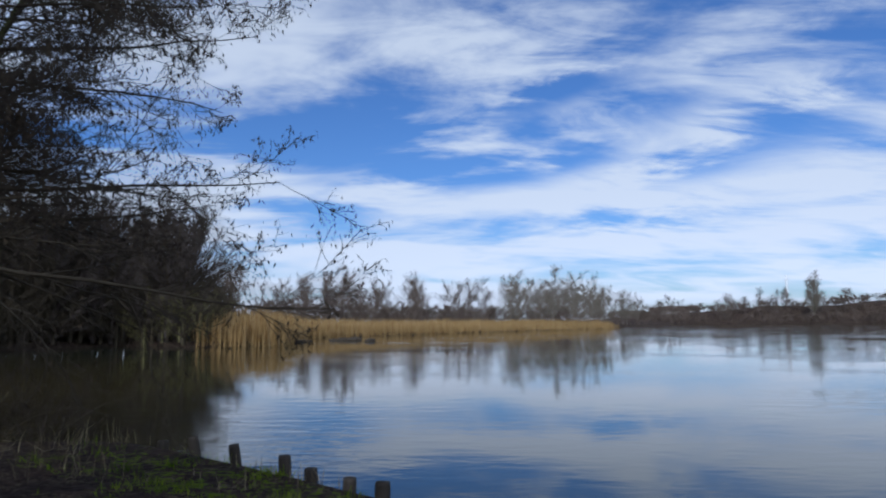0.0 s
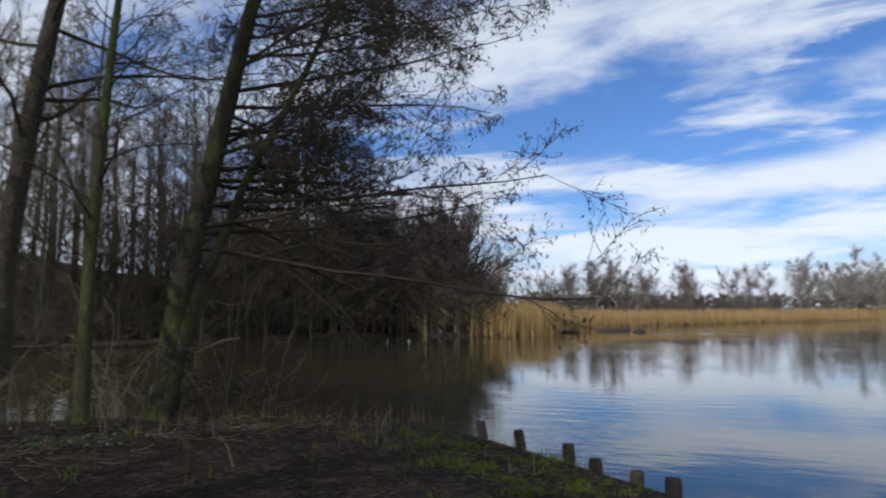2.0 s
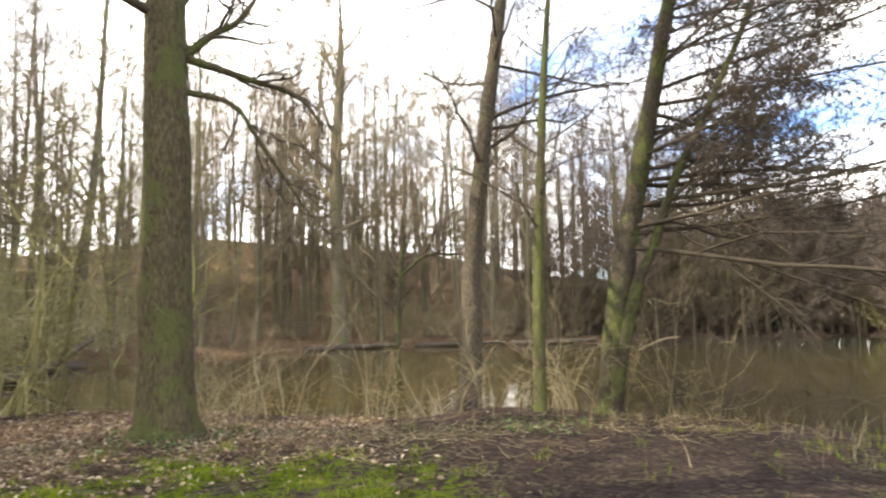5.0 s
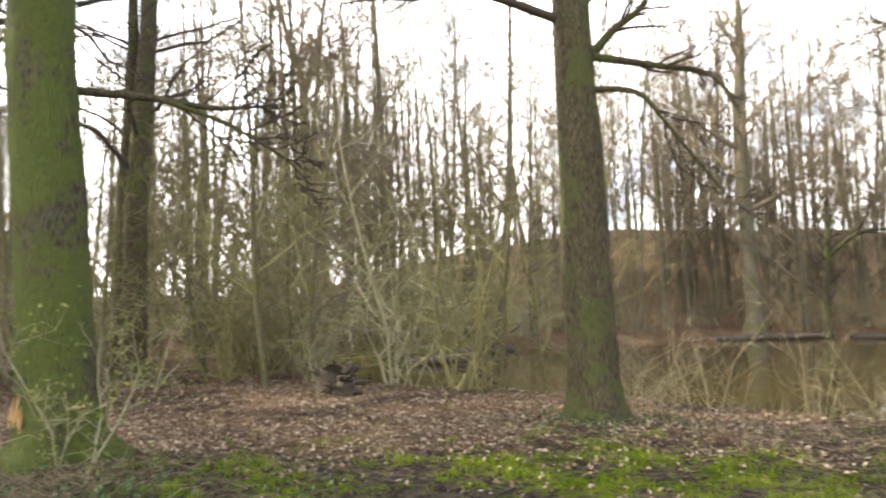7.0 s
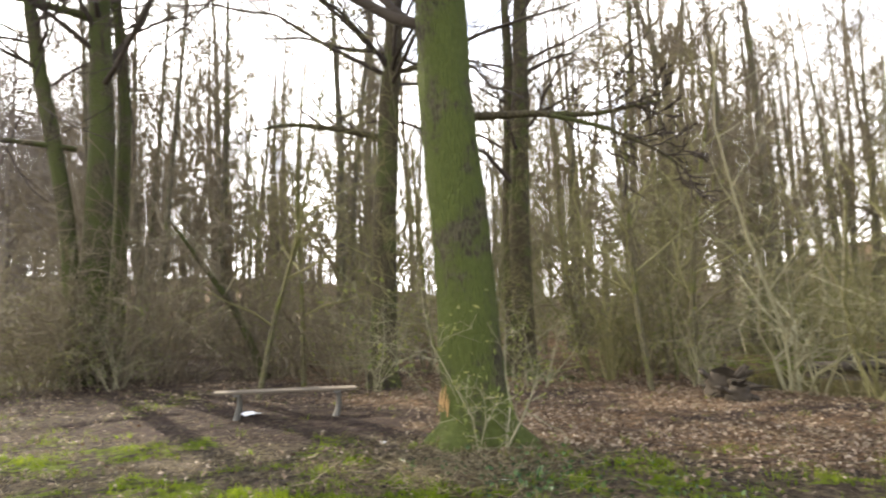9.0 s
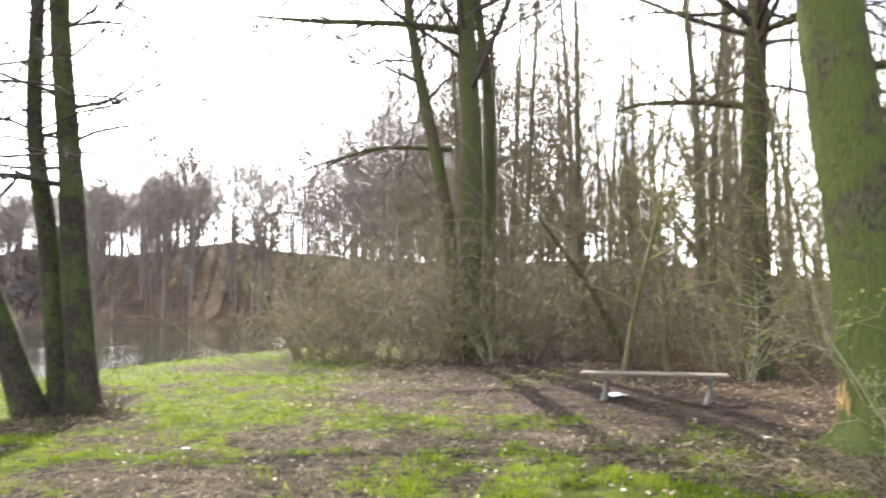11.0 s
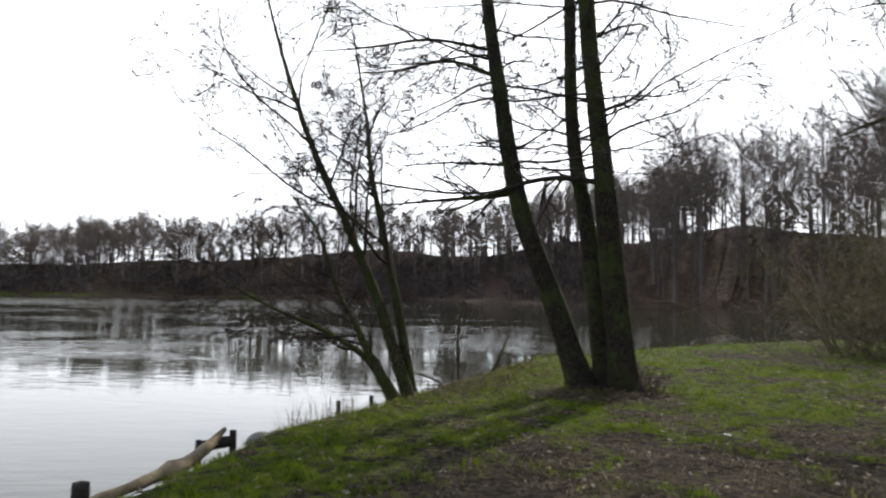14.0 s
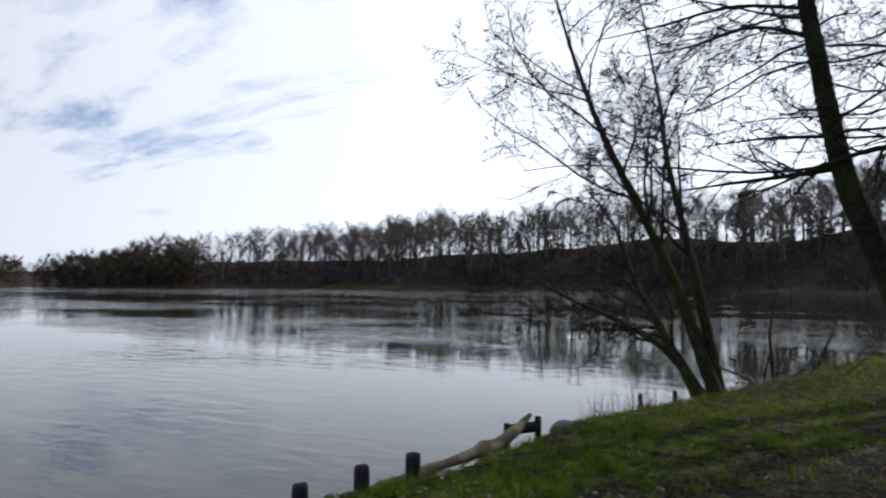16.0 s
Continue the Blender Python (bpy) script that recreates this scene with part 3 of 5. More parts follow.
def cover(x, y):
    """How much grass and how much leaf litter lies at a place, 0 to 1 each."""
    d, r = inland(x, y), np.hypot(x, y)
    b = np.degrees(np.arctan2(-x, y)) % 360
    b = np.clip(b + 9 * ripple(x, y, 0.5, 2.5) + 4 * ripple(x, y, 1.7, 0.5), 0, 360)
    r = r + 0.7 * ripple(x, y, 0.8, 5.5) + 0.3 * ripple(x, y, 2.4, 1.5)
    lawn = step(140, 158, b) * (1 - step(26, 36, r)) + (1 - step(7.4, 9.6, r)) * step(48, 62, b) * (1 - step(140, 158, b)) * 0.85
    # Grass thinned at low bearings so that dark soil stands in for shade.
    lawn = np.maximum(lawn, (1 - step(9, 12, r)) * (1 - step(18, 34, b)) * 0.32)
    # Bare soil track; its strength also stands in for the alder's shade.
    track = np.exp(-((r - 6.2 - 0.8 * np.sin(b * 0.05)) / 1.3) ** 2) * step(150, 168, b) * (1 - step(215, 235, b))
    lawn = np.maximum(lawn, step(112, 122, b) * (1 - step(150, 158, b)) * (1 - step(10.5, 12.5, r)))
    bare = 1.2 * np.exp(-(((x + 8.9) / 2.1) ** 2 + ((y + 8.2) / 2.1) ** 2)) + 0.8 * np.exp(-(((x + 6.9) / 0.9) ** 2 + ((y + 3.7) / 0.8) ** 2)) + np.exp(-(((x + 0.6) / 1.5) ** 2 + ((y + 11.8) / 1.1) ** 2)) * 0.6
    grass = lawn * (0.60 + 0.5 * ripple(x, y, 0.9, 4.0) + 0.38 * ripple(x, y, 2.6, 1.0) + 0.42 * ripple(x, y, 6.5, 2.0)) - 0.85 * track - bare
    grass = np.maximum(grass, 0.0) + (0.25 + 0.35 * step(176, 184, b)) * lawn * np.exp(-((d - 1.5) / 1.6) ** 2)
    grass = np.maximum(grass, 0.8 * step(0.3, 2, d) * step(212 - 7, 212, b) * (1 - step(217, 226, b)) * step(120, 170, r) * (1 - step(4, 16, d)))
    grass = np.maximum(grass, 0.5 * step(80, 87, b) * (1 - step(104, 112, b)) * step(23, 27, r) * (1 - step(36, 44, r)))
    litter = step(55, 66, b) * (1 - 0.75 * step(128, 144, b)) * (1 - step(150, 160, b)) * step(6.5, 9, r) * (0.66 + 0.5 * ripple(x, y, 1.1, 7.0)) * step(6.8, 8.8, r) * (1 - 0.65 * step(112, 122, b) * (1 - step(10.5, 13, r))) + 0.04 + 0.06 * step(22, 40, b) * (1 - step(58, 66, b)) + (0.7 - 0.28 * step(130, 150, b)) * step(33, 45, r) * step(44, 56, b) * (1 - step(174, 186, b))
    return np.clip(grass, 0, 1), np.clip(litter - 0.7 * bare + 0.9 * np.exp(-(((x + 0.5) / 1.2) ** 2 + ((y + 11.7) / 0.8) ** 2)), 0, 1), np.clip(lawn * 0.85 - bare, 0, 1)


def build_ground():
    rings = np.concatenate([[0.01], np.arange(0.4, 16, 0.22), 16 * 1.045 ** np.arange(0, 118)])
    n = 560
    a = np.arange(n) * 2 * np.pi / n
    X, Y = np.outer(rings, -np.sin(a)), np.outer(rings, np.cos(a))
    Z = height(X, Y)
    V = np.stack([X, Y, Z], -1).reshape(-1, 3)
    i = np.arange(len(rings) * n).reshape(len(rings), n)
    j = np.roll(i, -1, axis=1)
    F = np.stack([i[:-1], i[1:], j[1:], j[:-1]], -1).reshape(-1, 4)
    me = mesh_of("ground", V, F)
    grass, litter, turf = cover(V[:, 0], V[:, 1])
    for key, val in (("grass", grass), ("litter", litter), ("turf", turf)):
        me.attributes.new(key, "FLOAT", "POINT").data.foreach_set("value", val.astype(np.float32))
    tagged(link("ground", me, M_GROUND), "lake shore and wooded slopes with patchy grass, soil and dead leaves", "ground", kind="structure")


def build_water():
    n, radii = 96, (0.5, 12, 60, 300, 700)
    a = np.arange(n) * 2 * np.pi / n
    V = np.concatenate([np.stack([-np.sin(a) * r, np.cos(a) * r, np.full(n, WATER_Z)], 1) for r in radii])
    i = np.arange(len(V)).reshape(len(radii), n)
    j = np.roll(i, -1, axis=1)
    F = np.stack([i[:-1], i[1:], j[1:], j[:-1]], -1).reshape(-1, 4)
    tagged(link("water", mesh_of("water", V, F), M_WATER), "still lake water with light ripples reflecting sky and trees", "lake", kind="structure")


build_ground()
build_water()

# ---------------------------------------------------------------- trees on the bank
FINE = [dict(n=15, reach=0.30, thin=0.26, angle=62, k=8, span=(0.30, 1.0), up=0.01, wander=0.18),
        dict(n=8, reach=0.42, thin=0.5, angle=45, k=5, up=0.0, wander=0.2),
        dict(n=6, reach=0.45, thin=0.6, angle=42, k=4, wander=0.22),
        dict(n=4, reach=0.5, thin=0.7, angle=40, k=3, wander=0.22)]


def spec_with(*changes):
    return [dict(a, **b) for a, b in zip(FINE, changes)]


def trees_near():
    # the two leaning alders by the posts, with hanging catkins over the water
    lean = [dict(n=40, reach=0.35, thin=0.25, angle=75, k=9, span=(0.25, 0.98), up=0.0, wander=0.07, side=(1.5, 1.3, 0.4), taper=0.2, rise=0.04), dict(n=14, reach=0.40, thin=0.5, angle=36, k=6, span=(0.12, 1.0), wander=0.12), dict(n=10, reach=0.36, thin=0.85, angle=40, wander=0.16), dict(n=4, reach=0.5, thin=0.95, angle=40, k=2)]
    build_tree("alder_tree", "leaning alder with mossy trunk and hanging catkins at the water's edge",
               [([(-8.81, 9.00, -0.45), (-8.62, 9.18, 1.69), (-8.39, 9.39, 3.41), (-8.11, 9.65, 5.18), (-7.76, 9.94, 7.33), (-7.06, 10.43, 10.5), (-6.56, 10.82, 13.2)], (0.23, 0.2, 0.16, 0.1, 0.03))],
               spec_with(*lean), (M_ALDER, M_TWIG_ALDER), 11, (-8.81, 9.0, h1(-8.81, 9.0)), buds=("foliage", M_CATKIN, 0.10, 0.88, 0.27), finest=0.0056)
    slim = [dict(n=26, reach=0.34, angle=56, rise=0.1, side=(0.3, 0.3, 0.5), span=(0.36, 1.0), up=0.04, wander=0.12), dict(n=10, wander=0.13), dict(n=7), dict(k=2)]
    build_tree("alder_tree", "slender leaning alder with bare twigs and catkins",
               [([(-8.64, 8.89, -0.45), (-8.31, 9.20, 1.79), (-8.01, 9.46, 2.78), (-7.71, 9.72, 3.9), (-7.38, 9.96, 4.72), (-6.88, 10.31, 5.97), (-6.44, 10.60, 7.24), (-5.83, 10.99, 9)], (0.11, 0.09, 0.07, 0.05, 0.02))],
               spec_with(*slim), (M_ALDER, M_TWIG_ALDER), 112, (-8.64, 8.89, h1(-8.64, 8.89)), buds=("foliage", M_CATKIN, 0.10, 0.88, 0.27), finest=0.006)
    thin = [dict(n=24, reach=0.24, angle=60, span=(0.4, 1.0)), dict(n=8), dict(n=6), dict(n=5, k=2)]
    build_tree("alder_tree", "thin straight alder with greenish bark",
               [([(-9.49, 8.11, -0.45), (-9.48, 8.12, 1.5), (-9.45, 8.16, 3.06), (-9.37, 8.26, 5.28), (-9.27, 8.37, 7.16), (-9.11, 8.59, 10)], (0.12, 0.1, 0.085, 0.06, 0.02))],
               spec_with(*thin), (M_ALDER_GREEN, M_TWIG_ALDER), 13, (-9.49, 8.11, h1(-9.49, 8.11)))
    build_tree("alder_tree", "bare alder with dark furrowed bark on the bank",
               [([(-11.80, 8.21, -0.55), (-11.74, 8.30, 1.49), (-11.73, 8.31, 2.69), (-11.55, 8.56, 5.3), (-11.33, 8.86, 7.92), (-11.07, 9.20, 11), (-10.97, 9.31, 14)], (0.23, 0.2, 0.17, 0.12, 0.03))],
               spec_with(dict(n=22, reach=0.25, span=(0.42, 1.0)), dict(n=10), dict(n=7), dict(n=5, k=2)), (M_ALDER_BROWN, M_TWIG_ALDER), 14, (-11.8, 8.21, h1(-11.8, 8.21)))
    # the big oak
    build_tree("oak_tree", "big bare oak with thick brown trunk and low crooked limbs",
               [([(-10.47, 2.18, -0.2), (-10.48, 2.14, 2.01), (-10.48, 2.1, 4.15), (-10.5, 2.04, 6.38), (-10.4, 1.9, 12), (-10.2, 1.8, 20)], (0.37, 0.36, 0.32, 0.28, 0.2, 0.05))],
               spec_with(dict(n=26, reach=0.34, span=(0.56, 1.0)), dict(n=10), {}, dict(n=4, k=2)), (M_OAK, M_TWIG), 26, (-10.47, 2.18, h1(-10.47, 2.18)),
               limbs=[([(-10.46, 2.3, 5.46), (-10.21, 3.13, 5.22), (-9.95, 3.86, 4.98), (-9.81, 4.19, 4.55)], (0.075, 0.052, 0.04, 0.016)),
                      ([(-10.4, 2.2, 4.93), (-10.17, 2.93, 4.78), (-10.06, 3.29, 4.27), (-9.91, 3.69, 3.64), (-9.78, 4.01, 3.13)], (0.058, 0.038, 0.028, 0.01)),
                      ([(-10.46, 2.3, 5.46), (-10.34, 2.69, 5.85), (-10.22, 3.1, 6.18), (-10.1, 3.6, 7.2)], (0.08, 0.06, 0.045, 0.022))], sides=24, finest=0.007)
    # the mossy oak by the bench
    build_tree("oak_tree", "old oak with green mossy trunk and torn bark at its foot",
               [([(-8.23, -4.34, -0.15), (-8.16, -4.45, 2.08), (-8.09, -4.58, 3.96), (-8.04, -4.67, 5.92), (-7.9, -4.8, 12), (-7.8, -4.9, 20)], (0.42, 0.39, 0.37, 0.35, 0.24, 0.06))],
               spec_with(dict(n=32, reach=0.36, span=(0.56, 1.0)), dict(n=10), dict(n=7), dict(n=4, k=2)), (M_MOSSY, M_TWIG), 22, (-8.23, -4.34, h1(-8.23, -4.34)),
               limbs=[([(-8.2, -4.4, 4.31), (-8.62, -3.49, 4.31), (-8.83, -2.92, 4.25), (-8.98, -2.42, 4.3), (-9.07, -2.02, 4.35)], (0.06, 0.045, 0.034, 0.024, 0.01)),
                      ([(-8.53, -3.45, 4.28), (-8.78, -2.75, 4.05), (-8.96, -2.05, 3.65), (-9.04, -1.65, 3.25)], (0.034, 0.026, 0.02, 0.008))], sides=24, flare=1.0, finest=0.009)
    scar = [o for o in scene.objects if o.parent is None and o.name.startswith("oak_tree")][-1]
    stem = [o for o in scar.children if o.name.startswith("trunk")][0]
    rng = np.random.default_rng(3)
    for n in range(7):
        x, y, z = -7.71 - 0.012 * n, -4.50 - 0.026 * n, 0.38 + 0.12 * rng.random() + 0.05 * (n % 3)
        P, R = smooth_line([(0, 0, 0), (-0.004, 0.0, 0.10), (-0.03, 0.01, 0.21)], (0.007, 0.015, 0.003), 6)
        P += np.array([x + 8.23, y + 4.34, z])
        link("splinter", mesh_of("splinter", *tubes(P[None], R[None], 6)), M_CUT, stem, "torn orange wood splinter")
    build_tree("oak_tree", "tall dark oak standing behind the bench",
               [([(-13.84, -9.85, -0.15), (-13.9, -9.77, 3.87), (-14.0, -9.62, 7.39), (-14.08, -9.52, 9.58), (-14.2, -9.3, 23)], (0.33, 0.29, 0.25, 0.22, 0.05))],
               spec_with(dict(n=30, reach=0.26, span=(0.5, 1.0)), dict(n=9), {}, dict(n=4, k=2)), (M_OAK, M_TWIG), 23, (-13.84, -9.85, h1(-13.84, -9.85)),
               limbs=[([(-13.93, -9.73, 6.1), (-13.41, -10.42, 6.31), (-12.49, -11.5, 6.44), (-12.0, -12.2, 6.3)], (0.1, 0.08, 0.05, 0.02))], sides=18)
    build_tree("oak_tree", "twin-stemmed oak with dark bark in the thicket",
               [([(-17.75, -7.84, -0.2), (-17.73, -7.87, 4.21), (-17.79, -7.75, 7.47), (-17.83, -7.64, 10.86), (-17.9, -7.3, 17)], (0.32, 0.29, 0.25, 0.2, 0.05)),
                ([(-17.9, -8.22, -0.2), (-17.89, -8.25, 4.25), (-17.93, -8.17, 7.57), (-17.92, -8.2, 11.01), (-18, -8.6, 16)], (0.24, 0.2, 0.16, 0.12, 0.04))],
               spec_with(dict(n=12, reach=0.22), {}, {}, dict(n=4, k=2)), (M_OAK, M_TWIG), 24, (-17.8, -8.0, h1(-17.8, -8.0)), sides=16)
    build_tree("oak_tree", "cluster of three bare trunks rising from shrubs",
               [([(-12.05, -18.89, -0.2), (-12.24, -18.76, 6.13), (-12.08, -18.86, 11.9), (-12, -19, 19), (-11.9, -19, 26)], (0.42, 0.37, 0.3, 0.2, 0.05)),
                ([(-11.85, -19.01, -0.2), (-11.53, -19.21, 4.65), (-10.82, -19.61, 8.99), (-10.44, -19.82, 11.9), (-9.8, -20, 17), (-9.4, -20, 22)], (0.26, 0.22, 0.2, 0.16, 0.1, 0.04)),
                ([(-13.21, -19.31, -0.2), (-13.29, -19.26, 8.3), (-13.0, -19.46, 12.36), (-13.1, -19.6, 17), (-13.6, -19.8, 24)], (0.24, 0.2, 0.16, 0.11, 0.04))],
               spec_with(dict(n=32, reach=0.25, span=(0.36, 1.0)), dict(n=9), {}, dict(n=5, k=2)), (M_ALDER_GREEN, M_TWIG), 25, (-12.2, -19.0, h1(-12.2, -19.0)),
               limbs=[([(-12.12, -18.84, 10.82), (-10.07, -20.01, 11.07), (-7.68, -21.03, 11.02), (-5.63, -21.66, 11.0)], (0.14, 0.11, 0.09, 0.03)),
                      ([(-11.7, -19.1, 6.8), (-9.74, -20.17, 6.85), (-8.41, -20.76, 6.44), (-7.4, -21.13, 6.07)], (0.09, 0.07, 0.05, 0.02))], sides=16, finest=0.009)
    # the three-stemmed alder on the grass point
    arm = [dict(n=26, reach=0.29, thin=0.18, angle=76, k=9, span=(0.34, 0.99), up=0.015, wander=0.12), dict(n=11, reach=0.36, thin=0.6, angle=42, span=(0.15, 1.0)), dict(n=6, thin=0.8), dict(n=3, k=2)]
    build_tree("alder_tree", "three-stemmed alder with dark bark on the grassy point",
               [([(-0.23, -12.0, -0.15), (0.3, -11.99, 1.51), (0.89, -11.96, 3.22), (1.2, -11.93, 5.14), (1.41, -11.91, 6.59), (1.7, -11.8, 9.5), (1.9, -11.7, 12)], (0.21, 0.19, 0.16, 0.13, 0.11, 0.07, 0.03)),
                ([(-0.57, -12.19, -0.15), (-0.31, -12.19, 2.49), (-0.05, -12.2, 4.26), (0.01, -12.2, 6.79), (0.1, -12.2, 10), (0.1, -12.3, 12.5)], (0.17, 0.15, 0.12, 0.1, 0.07, 0.03)),
                ([(-0.86, -11.87, -0.15), (-0.63, -11.88, 2.47), (-0.48, -11.89, 4.21), (-0.26, -11.9, 6.67), (-0.2, -11.9, 10), (-0.4, -11.8, 13)], (0.22, 0.2, 0.16, 0.14, 0.09, 0.03))],
               spec_with(*arm), (M_ALDER, M_TWIG), 31, (-0.55, -12.0, h1(-0.55, -12.0)),
               limbs=[([(0.89, -11.96, 3.31), (1.53, -11.89, 3.24), (2.15, -11.79, 3.19), (3.37, -11.48, 3.06)], (0.045, 0.04, 0.03, 0.01)),
                      ([(1.06, -11.94, 3.79), (1.9, -11.83, 3.84), (2.83, -11.63, 3.78)], (0.03, 0.022, 0.008)),
                      ([(1.29, -11.92, 5.37), (2.07, -11.8, 5.62), (3.04, -11.58, 5.42), (3.82, -11.33, 5.34)], (0.04, 0.03, 0.02, 0.008)),
                      ([(1.37, -11.91, 5.82), (2.38, -11.74, 6.0), (3.45, -11.46, 5.82), (4.41, -11.11, 5.67)], (0.035, 0.03, 0.02, 0.008)),
                      ([(-0.63, -11.88, 3.43), (0.32, -11.8, 3.53), (1.25, -11.75, 3.29), (2.29, -11.6, 2.83)], (0.05, 0.045, 0.03, 0.01)),
                      ([(-0.52, -11.89, 4.65), (-1.1, -11.85, 4.9), (-1.58, -11.79, 5.42)], (0.035, 0.025, 0.01))], sides=16, flare=0.5, finest=0.006)
    # the willow leaning over the lake
    wil = [dict(n=15, reach=0.36, thin=0.42, angle=42, k=7, span=(0.22, 1.0), up=0.035, wander=0.13), dict(n=8, reach=0.45, angle=38), dict(n=6), dict(n=4)]
    build_tree("willow_tree", "many-stemmed willow leaning out over the lake",
               [([(2.56, -11.39, -0.34), (3.10, -11.24, 1.39), (3.58, -11.09, 2.58), (4.11, -10.89, 3.81), (4.44, -10.74, 4.78), (4.73, -10.61, 5.81), (5.03, -10.44, 7.16)], (0.115, 0.09, 0.07, 0.055, 0.042, 0.027, 0.012)),
                ([(2.56, -11.50, -0.34), (2.86, -11.42, 1.47), (3.13, -11.34, 2.79), (3.31, -11.28, 3.75), (3.37, -11.26, 4.46), (3.63, -11.14, 6.16)], (0.095, 0.075, 0.056, 0.043, 0.032, 0.012)),
                ([(2.77, -11.24, -0.39), (3.20, -11.11, 0.46), (3.91, -10.85, 0.98), (4.75, -10.49, 1.40), (5.63, -10.14, 1.96)], (0.075, 0.06, 0.04, 0.025, 0.01)),
                ([(2.62, -11.17, -0.39), (3.09, -11.04, 0.43), (3.40, -10.94, 1.06), (3.69, -10.83, 1.64), (3.99, -10.72, 2.54), (4.40, -10.54, 3.16)], (0.09, 0.075, 0.05, 0.04, 0.03, 0.012))],
               spec_with(*wil), (M_ALDER_GREEN, M_TWIG), 41, (2.75, -11.45, h1(2.75, -11.45)), sides=12, flare=0.3, finest=0.0045)


trees_near()


# ---------------------------------------------------------------- woods
def straight(h, r, rng, lean=0.05):
    n = 6
    z = np.linspace(-0.4, h, n)
    x, y = np.cumsum(rng.normal(0, lean, n)) * h / 10, np.cumsum(rng.normal(0, lean, n)) * h / 10
    return [tuple(v) for v in np.stack([x - x[0], y - y[0], z], 1)], tuple(r * (1 - 0.93 * (z + 0.4) / (h + 0.4)))


WOOD_SPEC = [dict(n=19, reach=0.19, thin=0.42, angle=50, k=5, span=(0.14, 1.0), up=0.10, wander=0.13),
             dict(n=8, reach=0.5, thin=0.55, angle=40, k=3, up=0.06, wander=0.16),
             dict(n=13, reach=0.75, thin=0.8, angle=32, k=2, span=(0.1, 1.0), wander=0.12)]


def spread(kinds, spots, rng, tilt=3.0, sizes=(0.85, 1.15), sink=0.0):
    """Stand copies of the kinds of a thing at the spots, each first where it was built."""
    used = [False] * len(kinds)
    for x, y in spots:
        k = rng.integers(len(kinds))
        m = pose(x, y, h1(x, y) - sink, rng.uniform(-tilt, tilt), rng.uniform(-tilt, tilt), rng.uniform(0, 360))
        s = rng.uniform(*sizes)
        if used[k]:
            copy_thing(kinds[k], m).scale = (s, s, s)
        else:
            kinds[k].matrix_basis, kinds[k].scale, used[k] = m, (s, s, s), True
    for k, ob in enumerate(kinds):
        if not used[k]:
            for o in (*ob.children_recursive, ob):
                bpy.data.objects.remove(o)


def spots_in(rng, count, b0, b1, r0, r1, d0, d1, gap=0.0, even=False):
    """Places in a ring sector, at d0 to d1 metres from the shore and no nearer than gap to one another."""
    out = []
    for _ in range(400):
        b = np.radians(rng.uniform(b0, b1, 400))
        r = rng.uniform(r0, r1, 400) if even else np.sqrt(rng.uniform(r0 * r0, r1 * r1, 400))
        x, y = -np.sin(b) * r, np.cos(b) * r
        d = inland(x, y)
        for p in zip(x[(d > d0) & (d < d1)], y[(d > d0) & (d < d1)]):
            if not gap or all((p[0] - q[0]) ** 2 + (p[1] - q[1]) ** 2 > gap * gap for q in out):
                out.append(p)
            if len(out) == count:
                return out
    return out


